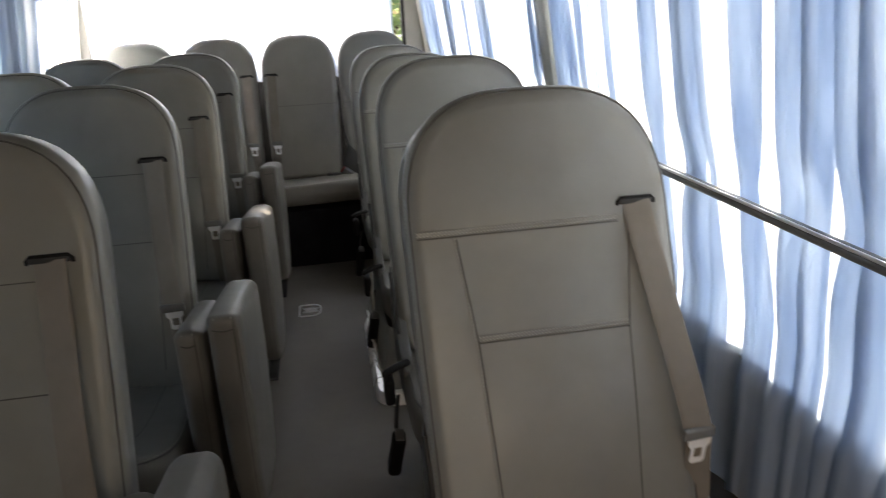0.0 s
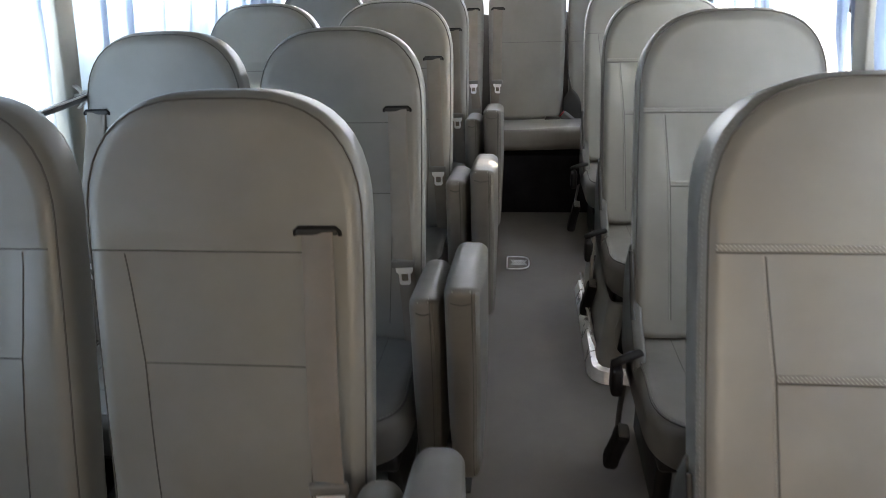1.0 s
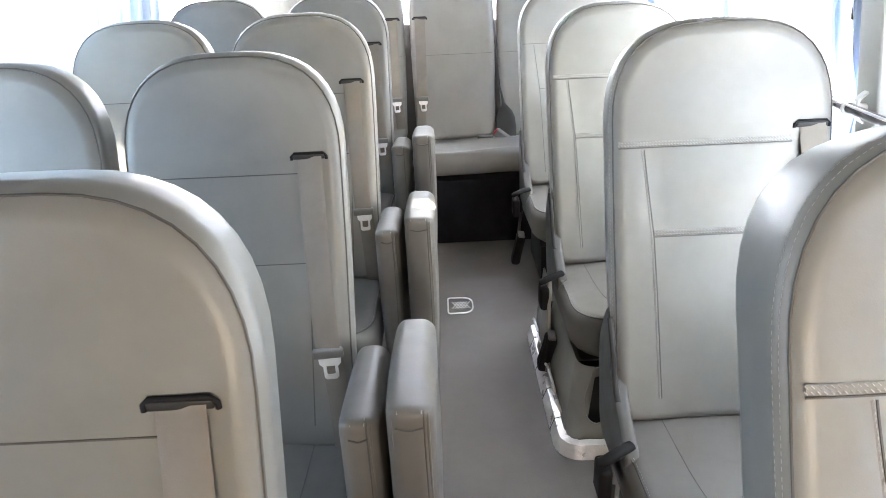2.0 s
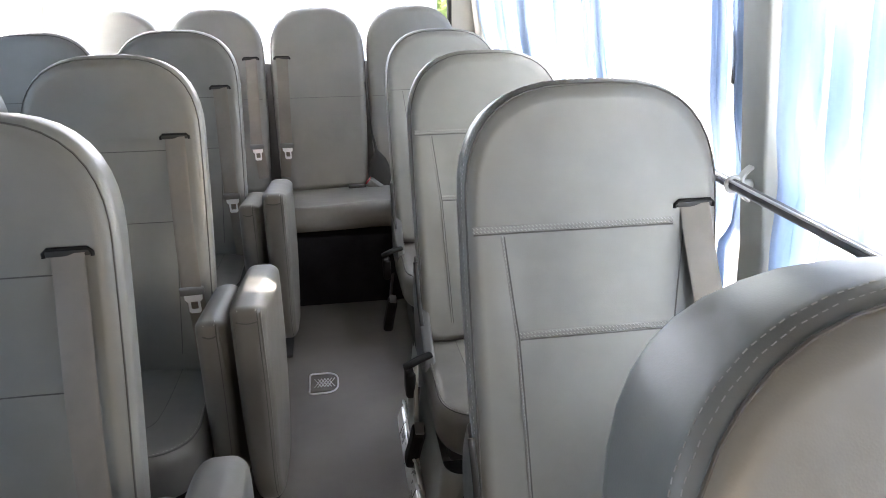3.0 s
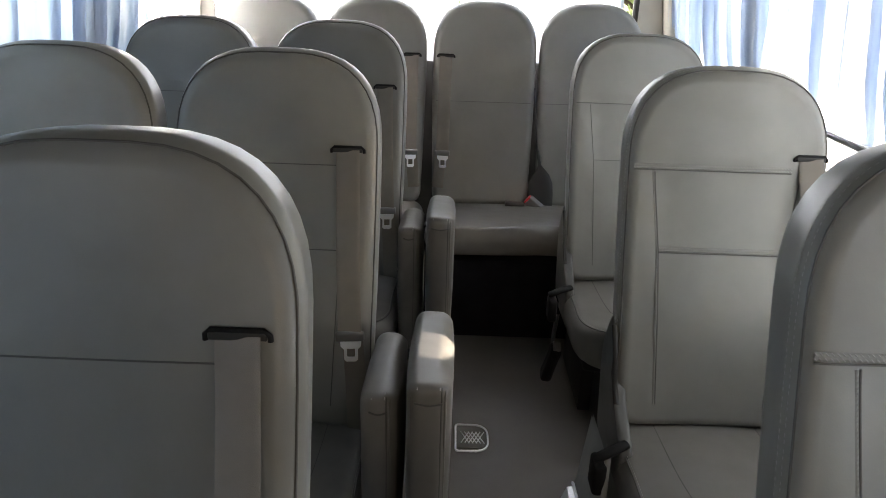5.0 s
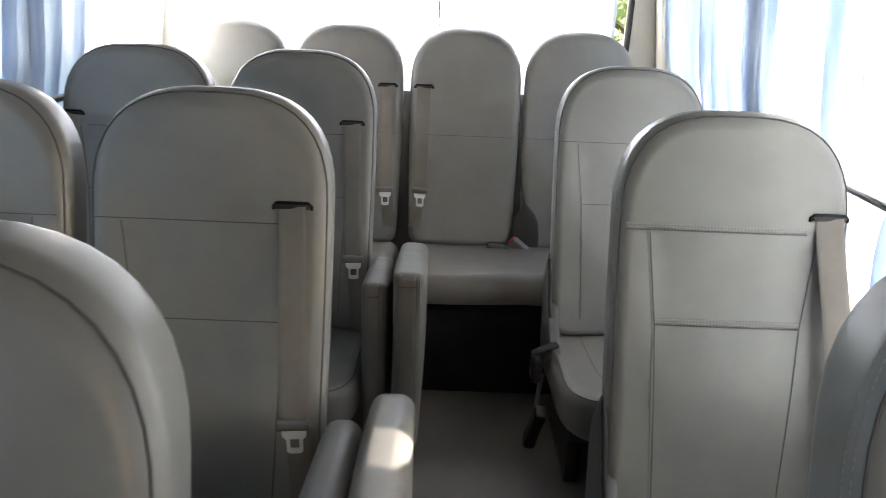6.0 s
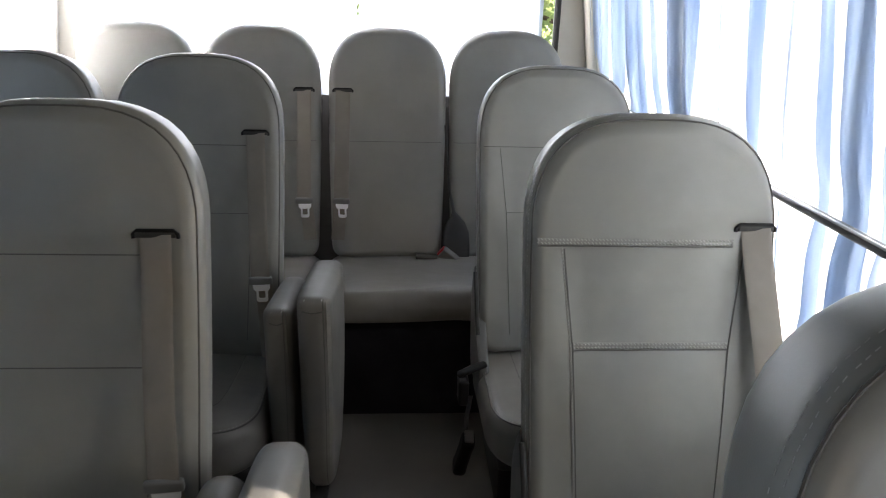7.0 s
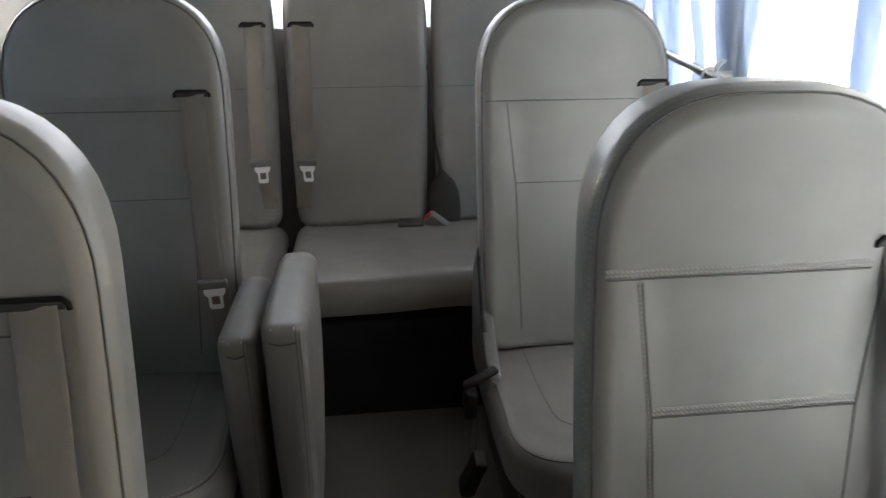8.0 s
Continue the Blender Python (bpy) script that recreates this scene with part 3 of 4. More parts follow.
def oval_plate(bm, outline, centre, rx, rz, x, thick):
    """A plate in the plane of y and z with an oval hole through it."""
    n = len(outline)
    loops = []
    for dx in (0.0, thick):
        o = [bm.verts.new((x + dx, p[0], p[1])) for p in outline]
        h = []
        for p in outline:
            a = math.atan2((p[1] - centre[1]) / rz, (p[0] - centre[0]) / rx)
            h.append(bm.verts.new((x + dx, centre[0] + rx * math.cos(a), centre[1] + rz * math.sin(a))))
        loops.append((o, h))
        for j in range(n):
            bm.faces.new((o[j], o[(j + 1) % n], h[(j + 1) % n], h[j]))
    for k in (0, 1):
        A, B = loops[0][k], loops[1][k]
        for j in range(n):
            bm.faces.new((A[j], A[(j + 1) % n], B[(j + 1) % n], B[j]))
    bmesh.ops.recalc_face_normals(bm, faces=bm.faces)


class Back:
    """The shape of a backrest, shared by its seams and belt."""

    def __init__(self, hw, top, slot_z, foot=0.33, recline=0.26, taper=0.05, shoulder=0.37, drop=0.016):
        self.recline, self.taper, self.drop = recline, taper, drop
        self.hw, self.top, self.slot_z, self.foot = hw, top, slot_z, foot
        self.outline = rounded([(-hw + 0.012, foot, 0.05), (hw - 0.012, foot, 0.05), (hw, top - shoulder, 0.2), (hw, top, 0.235 * shoulder / 0.42), (-hw, top, 0.235 * shoulder / 0.42), (-hw, top - shoulder, 0.2)])
        self.skin = None
        for p in self.outline:
            if p[1] > top - 0.12:
                p[1] += 0.010 * (1 - (p[0] / hw) ** 2)

    def crown(self, x, z):
        """Relief of the stuffed face: a hollow middle panel between side bolsters, and a fuller head."""
        edge = 0.156 - 0.10 * (self.slot_z - z - 0.04)
        side = min(max((abs(x) - edge) / 0.07 + 0.5, 0), 1)
        side = side * side * (3 - 2 * side)
        below = min(max((self.slot_z - 0.032 - z) / 0.06 + 0.5, 0), 1)
        lumbar = 0.012 * math.exp(-((z - self.slot_z + 0.36) / 0.13) ** 2)
        return -0.004 + below * (0.008 * (1 - side)) - lumbar * (1 - side) - 0.004 * math.cos(min(abs(x) / self.hw, 1) * math.pi / 2)

    def y(self, x, z, w=0.0):
        return self.recline * (z - self.slot_z) + w

    def body(self, x, z, w, thick):
        """A point of the stuffed shell, which narrows towards its rear."""
        f = max(w, 0.0) / thick
        h = min(max((z - 0.75) / (self.top - 0.75), 0), 1)
        return Vector((x * (1 - self.taper * f), self.y(x, z, w), z - self.drop * f * h * h))

    def on(self, x, z, lift=0.0):
        if self.skin:
            hit = self.skin.ray_cast(Vector((x, -1.0, z)), Vector((0, 1, 0)))[0]
            if hit:
                return hit - Vector((0, lift, 0))
        return Vector((x, self.y(x, z) + self.crown(x, z) - lift, z))


def seam(name, thing, back, pts, flap=0):
    """A sewn joint: a thin dark fold line and, with flap = 1 or -1, a raised hem on that side held by two rows of stitches."""
    n = Vector((0, -1, RECLINE)).normalized()
    path = []
    for (xa, za), (xb, zb) in zip(pts[:-1], pts[1:]):
        k = max(2, int(math.hypot(xb - xa, zb - za) / 0.010))
        path += [back.on(xa + (xb - xa) * j / k, za + (zb - za) * j / k) for j in range(k)]
    path.append(back.on(*pts[-1]))
    if abs(pts[0][1] - pts[-1][1]) < 0.01:
        proud = [min(q.y for q in path[max(0, i - 2):i + 3]) for i in range(len(path))]
        even = [sum(proud[max(0, i - 3):i + 4]) / len(proud[max(0, i - 3):i + 4]) for i in range(len(path))]
        path = [Vector((p.x, y, p.z)) for p, y in zip(path, even)]
    bm = bmesh.new()
    tube(bm, [p + n * 0.0004 for p in path], 0.0010, n=6, up=n, width=0.0026 if flap else 0.0022)
    ob = part(name, bm, M_SEAM, thing, "sewn seam")
    if flap:
        d = (path[-1] - path[0]).normalized()
        side = n.cross(d).normalized() * flap
        bm = bmesh.new()
        tube(bm, [p + side * (0.0078 if flap > 0 else 0.0040) - n * 0.0002 for p in path], 0.0011, n=10, up=n, width=0.0112 if flap > 0 else 0.0050)
        part("hem", bm, M_LEATHER, ob, "raised turned-in hem")
        bm = bmesh.new()
        for off in (0.0046, 0.0106) if flap > 0 else (0.0036,):
            stitches(bm, [p + side * off for p in path], n, gap=0.0062, size=0.0016 if flap > 0 else 0.0008, thick=0.0008 if flap > 0 else 0.0005)
        part("stitching", bm, M_STITCH, ob, "two rows of pale stitches")


def belt(thing, back, sx, tx, tz, low=0.30, flip=1):
    """Shoulder belt: a slot in the backrest, the hanging strap with its sleeve, the metal tongue and the lower strap."""
    n = Vector((0, -1, RECLINE)).normalized()
    sz = back.slot_z
    c = back.on(sx, sz)
    bm = bmesh.new()
    w = 0.034
    path = [c + Vector((-w, 0, -0.006)), c + Vector((-w, 0, 0.0)), c + Vector((-w + 0.006, 0, 0.006)), c + Vector((w - 0.006, 0, 0.006)), c + Vector((w, 0, 0.0)), c + Vector((w, 0, -0.006))]
    tube(bm, [p + n * 0.0015 for p in path], 0.0033, n=8, up=n)
    slot = part("belt_guide", bm, M_BLACK, thing, "black plastic belt slot")
    bm = bmesh.new()
    box(bm, (-0.031, -0.004, -0.005), (0.031, 0.012, 0.005), 0.002, m=Matrix.Translation(c + n * 0.001))
    part("opening", bm, M_RUBBER, slot)
    strap = []
    for t in [k / 12 for k in range(13)]:
        z = sz - 0.004 + (tz + 0.02 - sz + 0.004) * t
        x = sx + (tx - sx) * t ** 1.15
        y = back.on(x, z).y - 0.006 - 0.040 * math.sin(t * math.pi / 2) ** 1.3
        strap.append(Vector((x, y, z)))
    strap[0] = c + n * 0.003 + Vector((0, 0, -0.001))
    ang = radians(-7 * flip)
    side_up = Vector((math.sin(ang), -math.cos(ang), 0.2)).normalized()
    bm = bmesh.new()
    tube(bm, strap, 0.0011, n=10, up=side_up, width=0.050)
    web = part("seat_belt", bm, M_WEB, thing, "brown-grey woven belt hanging from its slot")
    end = strap[-1]
    bm = bmesh.new()
    box(bm, (-0.030, -0.006, -0.012), (0.030, 0.006, 0.010), 0.004, m=Matrix.Translation(end) @ pose(0, 0, 0, 8, 0, 6 * flip))
    part("sleeve", bm, M_GREYPL, web, "grey plastic sleeve")
    bm = bmesh.new()
    m = Matrix.Translation(end + Vector((0.002, -0.002, -0.012))) @ pose(0, 0, 0, 8, 0, 6 * flip)
    out = [(-0.022, 0.0), (0.022, 0.0), (0.021, -0.012), (0.0145, -0.020), (0.0145, -0.047), (0.010, -0.052), (-0.010, -0.052), (-0.0145, -0.047), (-0.0145, -0.020), (-0.021, -0.012)]
    hole = [(-0.0085, -0.018), (0.0085, -0.018), (0.0085, -0.020), (0.0085, -0.024), (0.0085, -0.038), (0.007, -0.041), (-0.007, -0.041), (-0.0085, -0.038), (-0.0085, -0.024), (-0.0085, -0.020)]
    loops = []
    for dy in (-0.0015, 0.0015):
        o = [bm.verts.new(m @ Vector((p[0], dy, p[1]))) for p in out]
        h = [bm.verts.new(m @ Vector((p[0], dy, p[1]))) for p in hole]
        loops.append((o, h))
        for j in range(10):
            bm.faces.new((o[j], o[(j + 1) % 10], h[(j + 1) % 10], h[j]))
    for k in (0, 1):
        for j in range(10):
            bm.faces.new((loops[0][k][j], loops[0][k][(j + 1) % 10], loops[1][k][(j + 1) % 10], loops[1][k][j]))
    bmesh.ops.recalc_face_normals(bm, faces=bm.faces)
    part("tongue", bm, M_TONGUE, web, "bright steel belt tongue", smooth=False)
    bm = bmesh.new()
    pts = []
    for j in range(9):
        t = j / 8
        z = end.z - 0.004 + (low + 0.03 - end.z) * t
        x = end.x + (0.004 + 0.012 * t) * flip
        y = end.y + 0.004 + (back.on(x, z).y - 0.010 - end.y) * t
        pts.append(Vector((x, min(y, back.on(x, z).y - 0.006), z)))
    tube(bm, pts, 0.0011, n=8, up=side_up, width=0.046)
    part("lower_strap", bm, M_WEB, web, "lower half of the belt running to the floor anchor")


def backrest(thing, back, thick=0.105, sewn=True, belt_side=1):
    bm = pad(back.outline, thick, 0.030, lambda u, v, w: back.body(u, v, w, thick), back.crown, inner=(0.1, 0.2), rings=40)
    back.skin = BVHTree.FromBMesh(bm)
    ob = part("backrest", bm, M_LEATHER, thing)
    # the welt that runs round the front edge
    bm = bmesh.new()
    pts = []
    for p in back.outline:
        if p[1] > back.foot + 0.02:
            a = Vector((min(max(p[0], -0.05), 0.05), min(max(p[1], 0.6), 0.9)))
            q = p + (a - p).normalized() * 0.011
            pts.append(Vector((q[0], back.y(0, q[1]) + 0.0075 + back.crown(q[0], q[1]) * 0.5, q[1])))
    k = max(range(len(pts)), key=lambda i: (pts[i] - pts[i - 1]).length)
    tube(bm, pts[k:] + pts[:k], 0.0017, n=6, up=(0, -1, 0))
    part("welt", bm, M_SEAM, ob, "dark sewn welt round the edge")
    if sewn:
        bm = bmesh.new()
        for d, w in ((0.0046, 0.014), (0.0011, 0.022)):
            pts = []
            for p in back.outline:
                if p[1] > back.foot + 0.10:
                    a = Vector((min(max(p[0], -0.05), 0.05), min(max(p[1], 0.6), 0.9)))
                    q = p + (a - p).normalized() * (d - 0.0004)
                    pts.append(back.body(q[0], q[1], w, thick))
            k = max(range(len(pts)), key=lambda i: (pts[i] - pts[i - 1]).length)
            dashes(bm, pts[k:] + pts[:k])
        part("stitching", bm, M_STITCH, ob, "two rows of running stitches beside the welt")
    z1, z2 = back.slot_z - 0.032, back.slot_z - 0.205
    k = -belt_side
    f = 1 if sewn else 0
    # horizontal hems turn upwards, upright ones outwards
    seam("head_seam", ob, back, sorted([(k * (back.hw - 0.02), z1 + 0.001), (-k * 0.135, z1)]), flap=f)
    seam("waist_seam", ob, back, [(-0.134, z2), (0.134, z2)], flap=f)
    for j in (-1, 1):
        seam("side_seam", ob, back, [(j * 0.156, z1 - 0.004), (j * 0.136, z2), (j * 0.120, back.foot + 0.06)], flap=-f if j == k else 0)
    return ob


def cushion(thing, hw, front=-0.55, rear=-0.10, top=0.346, thick=0.135, name="cushion"):
    out = rounded([(-hw, front, 0.13), (hw, front, 0.13), (hw, rear, 0.05), (-hw, rear, 0.05)])

    def crown(x, y):
        return 0.010 - 0.012 * math.cos(min(abs(x) / hw, 1) * math.pi / 2)

    def place(u, v, w):
        return Vector((u, v, top + 0.028 * (rear - v) / (rear - front) - w))

    bm = pad(out, thick, 0.042, place, crown, inner=(0.08, 0.1), rings=10)
    ob = part(name, bm, M_SHADED, thing)
    bm = bmesh.new()
    pts = []
    for p in out:
        if p[1] < rear - 0.03:
            a = Vector((p[0] * 0.3, (front + rear) / 2))
            q = p + (a - p).normalized() * 0.014
            pts.append(place(q[0], q[1], 0.010 - 0.0015))
    k = max(range(len(pts)), key=lambda i: (pts[i] - pts[i - 1]).length)
    pts = pts[k:] + pts[:k]
    tube(bm, pts, 0.0019, n=6)
    part("cushion_welt", bm, M_SEAM, ob, "sewn welt along the cushion edge")
    bm = bmesh.new()
    dashes(bm, [p + Vector((-0.004 if p.x > 0 else 0.004, 0.003, 0.0022)) for p in pts])
    part("stitching", bm, M_STITCH, ob, "running stitches beside the welt")
    skin = BVHTree.FromPolygons([v.co.copy() for v in ob.data.vertices], [tuple(p.vertices) for p in ob.data.polygons])
    inset = [(-0.115, rear - 0.04), (-0.112, front + 0.20), (-0.09, front + 0.12), (0.0, front + 0.095), (0.09, front + 0.12), (0.112, front + 0.20), (0.115, rear - 0.04)]
    line = [skin.ray_cast(Vector((p[0], p[1], 1.0)), Vector((0, 0, -1)))[0] for p in smooth_path([(x, y, 0) for x, y in inset], 8)]
    bm = bmesh.new()
    tube(bm, [p + Vector((0, 0, 0.0002)) for p in line], 0.0006, n=6, width=0.0016)
    part("panel_seam", bm, M_SEAM, ob, "sewn seam round the seat panel")
    return ob


def single_seat(m, hw, top, slot, tongue, aisle, slot_z=0.925, recline=0.26, thick=0.105, taper=0.05, sewn=True, shoulder=0.37, drop=0.016):
    """A high-backed passenger seat. slot, tongue: where the belt leaves the backrest and hangs; aisle: +1 with full aisle-side fittings on its left, 0 without."""
    thing = empty("passenger_seat", m)
    back = Back(hw, top, slot_z, recline=recline, taper=taper, shoulder=shoulder, drop=drop)
    s = 1 if slot > 0 else -1
    backrest(thing, back, thick, sewn=bool(aisle) and sewn, belt_side=s)
    belt(thing, back, slot, tongue[0], tongue[1], flip=s)
    cushion(thing, hw - 0.004, top=0.332 if aisle else 0.346)
    bm = bmesh.new()
    box(bm, (-hw + 0.03, -0.50, 0.20), (hw - 0.03, -0.10, 0.245), 0.012)
    part("seat_pan", bm, M_DARKMETAL, thing, "dark steel seat pan")
    for k in (-1, 1):
        if aisle and k < 0:
            continue
        bm = bmesh.new()
        box(bm, (k * (hw - 0.06) - 0.018, -0.42, 0.0), (k * (hw - 0.06) + 0.018, -0.12, 0.21), 0.008)
        part("leg", bm, M_DARKMETAL, thing, "dark steel pedestal leg")
    if aisle:
        x = -hw
        bm = bmesh.new()
        box(bm, (x + 0.05, -0.40, 0.0), (x + 0.09, -0.08, 0.21), 0.006)
        part("leg", bm, M_DARKMETAL, thing, "dark steel pedestal leg")
        # recliner cover between cushion and backrest
        out = rounded([(-0.26, 0.245, 0.03), (-0.04, 0.245, 0.05), (0.01, 0.46, 0.05), (-0.05, 0.575, 0.03), (-0.10, 0.44, 0.08), (-0.27, 0.335, 0.03)], 6)
        bm = pad(out, 0.030, 0.010, lambda u, v, w: Vector((x + 0.004 + w, u, v)), inner=(0.03, 0.05), rings=4)
        cover = part("recliner_cover", bm, M_DKGREY, thing, "dark grey plastic recliner cover")
        bm = bmesh.new()
        tube(bm, smooth_path([(x + 0.004, -0.085, 0.555), (x + 0.006, -0.115, 0.50), (x + 0.008, -0.135, 0.44), (x + 0.010, -0.165, 0.40)], 5), 0.006, n=8)
        part("edge_strip", bm, M_RUBBER, cover, "black rubber edging")
        bm = bmesh.new()
        tube(bm, smooth_path([(x + 0.020, -0.24, 0.350), (x - 0.010, -0.262, 0.352), (x - 0.034, -0.274, 0.347), (x - 0.050, -0.272, 0.338)], 5), 0.0125, n=10, flat=0.75)
        lever = part("recliner_lever", bm, M_BLACK, thing, "black plastic recliner lever")
        bm = bmesh.new()
        box(bm, (x - 0.050, -0.285, 0.245), (x - 0.022, -0.225, 0.322), 0.010, 3)
        part("lever_housing", bm, M_BLACK, lever)
        bm = bmesh.new()
        tube(bm, smooth_path([(x - 0.012, -0.235, 0.25), (x - 0.024, -0.27, 0.20), (x - 0.03, -0.30, 0.16)], 5), 0.0025, n=8, up=(1, 0.2, 0), width=0.040)
        stalk = part("buckle_strap", bm, M_WEBDARK, thing, "dark short buckle strap")
        mm = Matrix.Translation((x - 0.034, -0.325, 0.13)) @ pose(0, 0, 0, 20, 8, 0)
        out = rounded([(-0.027, -0.085, 0.026), (0.027, -0.085, 0.026), (0.022, 0.075, 0.016), (-0.022, 0.075, 0.016)], 6)
        bm = pad(out, 0.034, 0.012, lambda u, v, w: mm @ Vector((w - 0.017, u, v)), inner=(0.01, 0.05), rings=3)
        buckle = part("buckle", bm, M_BLACK, stalk, "black belt buckle")
        bm = bmesh.new()
        box(bm, (-0.012, -0.018, 0.070), (0.012, 0.018, 0.079), 0.003, m=mm)
        part("buckle_mouth", bm, M_DKGREY, buckle, "grey mouth")
    return thing


R_ROWS = (1.14, 1.94, 2.75, 3.535)
L_ROWS = (1.122, 1.915, 2.70, 3.508)
first = single_seat(pose(0.4885, R_ROWS[0], 0), 0.2435, 1.122, 0.171, (0.221, 0.535), 1, 0.925, 0.385, 0.14, 0.026, shoulder=0.405, drop=0.046)
tagged(first, "high-backed grey leatherette single seat in the first row", "bus seat", "passenger seats")
first = single_seat(pose(0.494, R_ROWS[1], 0.011), 0.227, 1.122, 0.172, (0.216, 0.525), 1, drop=0.027)
tagged(first, "high-backed grey leatherette single seat beside the aisle", "bus seat", "passenger seats")
first = single_seat(pose(0.488, R_ROWS[2], 0), 0.221, 1.098, 0.172, (0.216, 0.525), 1)
tagged(first, "slightly lower grey leatherette single seat beside the aisle", "bus seat", "passenger seats")
first = single_seat(pose(0.488, R_ROWS[3], 0), 0.221, 1.098, 0.172, (0.216, 0.525), 1, sewn=False)
tagged(first, "plain-seamed grey leatherette single seat before the rear bench", "bus seat", "passenger seats")
first = single_seat(pose(-0.459, L_ROWS[0], 0), 0.227, 1.112, 0.150, (0.166, 0.545), 0)
tagged(first, "broad high-backed grey leatherette seat in the first row", "bus seat", "passenger seats")
first = single_seat(pose(-0.470, L_ROWS[1], 0), 0.2205, 1.112, 0.150, (0.166, 0.545), 0)
tagged(first, "high-backed grey leatherette seat beside the folded jump seat", "bus seat", "passenger seats")
for y in L_ROWS[2:]:
    copy_thing(first, pose(-0.470, y, 0))
first = single_seat(pose(-0.940, L_ROWS[0], 0), 0.2205, 1.112, -0.180, (-0.215, 0.545), 0)
tagged(first, "high-backed grey leatherette seat beside the curtained window", "bus seat", "passenger seats")
for y in L_ROWS[1:]:
    copy_thing(first, pose(-0.940, y, 0))


# ---------------------------------------------------------------- rear bench, two double seats
def bench(x0, x1, slots, label):
    mid = (x0 + x1) / 2
    hw = (x1 - x0) / 4 - 0.003
    thing = empty("rear_bench_seat", pose(mid, 4.155, 0))
    for k, slot in zip((-1, 1), slots):
        shift = k * (x1 - x0) / 4
        sub = Back(hw, 1.156, 0.951, 0.375)
        bm = pad(sub.outline, 0.10, 0.030, lambda u, v, w: sub.body(u, v, w, 0.10) + Vector((shift, 0, 0)), sub.crown, inner=(0.1, 0.2), rings=40)
        skin = BVHTree.FromBMesh(bm)
        ob = part("backrest", bm, M_LEATHER, thing)

        n = Vector((0, -1, RECLINE)).normalized()
        bm = bmesh.new()
        pts = [Vector((shift - hw + 0.02 + (2 * hw - 0.04) * j / 30, -1, sub.slot_z - 0.17)) for j in range(31)]
        pts = [skin.ray_cast(p, Vector((0, 1, 0)))[0] + n * 0.0002 for p in pts]
        tube(bm, pts, 0.0010, n=6, up=n, width=0.0018)
        part("waist_seam", bm, M_SEAM, ob, "sewn seam")
        if slot:
            holder = Back(hw, 1.156, 0.951, 0.375)
            holder.skin = skin
            belt(thing, holder, slot + shift, slot * 1.02 + shift, 0.572, low=0.42, flip=1 if slot > 0 else -1)
    hwc = (x1 - x0) / 2 - 0.004
    front, rear, top = -0.60, -0.10, 0.380
    out = rounded([(-hwc, front, 0.07), (hwc, front, 0.07), (hwc, rear, 0.03), (-hwc, rear, 0.03)])

    def place(u, v, w):
        return Vector((u, v, top + 0.066 * (rear - v) / (rear - front) - w))

    bm = pad(out, 0.108, 0.053, place, lambda x, y: -0.004 * math.cos(min(abs(x) / hwc, 1) * math.pi * 1.5), inner=(0.1, 0.1), rings=10)
    part("bench_cushion", bm, M_SHADED, thing)
    # near-black body closing the space below the bench cushion
    bm = bmesh.new()
    box(bm, (-hwc + 0.004, -0.565, 0.0), (hwc - 0.004, -0.10, 0.305), 0.006)
    part("bench_base", bm, M_NAVY, thing, "black-blue bench base")
    return tagged(thing, label, "bench seat", "rear bench seats")


bench(-1.06, -0.211, (0, 0.150), "rear double bench seat in grey leatherette, bathed in window light")
bench(-0.197, 0.655, (-0.155, 0), "rear double bench seat in grey leatherette under a loose buckle")

# loose lap-belt buckles lying on the rear bench, one in a flat leather boot that hangs from the gap
thing = empty("belt_buckle", pose(0.25, 4.03, 0.382))
bm = bmesh.new()
prof = [(-0.030, 0.46, 0.003), (-0.012, 0.24, 0.004), (0.004, 0.165, 0.007), (0.009, 0.150, 0.016), (0.012, 0.128, 0.033), (0.012, 0.095, 0.047), (0.012, 0.05, 0.051), (0.016, 0.015, 0.047), (0.024, -0.012, 0.036)]
rings = []
for dx, dz, r in prof:
    rings.append([bm.verts.new((dx + math.cos(a) * r, -0.034 + dz * 0.26 + math.sin(a) * min(0.010, r), dz)) for a in [2 * math.pi * k / 16 for k in range(16)]])
for A, B in zip(rings[:-1], rings[1:]):
    for j in range(16):
        bm.faces.new((A[j], A[(j + 1) % 16], B[(j + 1) % 16], B[j]))
bm.faces.new(rings[0])
bm.faces.new(list(reversed(rings[-1])))
bmesh.ops.recalc_face_normals(bm, faces=bm.faces)
part("boot", bm, M_RUBBER, thing, "dark flat boot between the backrests")
mm = Matrix.Translation((-0.008, -0.062, 0.014)) @ pose(0, 0, 0, 18, 38, -6)
bm = bmesh.new()
box(bm, (-0.042, -0.014, -0.021), (0.046, 0.014, 0.021), 0.005, 3, m=mm)
body = part("buckle", bm, M_GREYPL, thing, "grey plastic buckle standing on its corner")
bm = bmesh.new()
box(bm, (-0.047, -0.011, -0.017), (-0.038, 0.011, 0.017), 0.002, m=mm)
part("release_button", bm, M_RED, body, "red release button")
bm = bmesh.new()
tube(bm, [mm @ Vector((0.030, -0.0165, 0.010)), mm @ Vector((0.030, -0.012, 0.010))], 0.004, n=10)
part("rivet", bm, M_BLACK, body, "black rivet")
bm = bmesh.new()
box(bm, (-0.128, -0.080, -0.002), (-0.050, -0.043, 0.020), 0.007, 3, m=pose(0, 0, 0, 0, 3, -4))
part("second_buckle", bm, M_DKGREY, thing, "dark buckle lying flat on the cushion")
bm = bmesh.new()
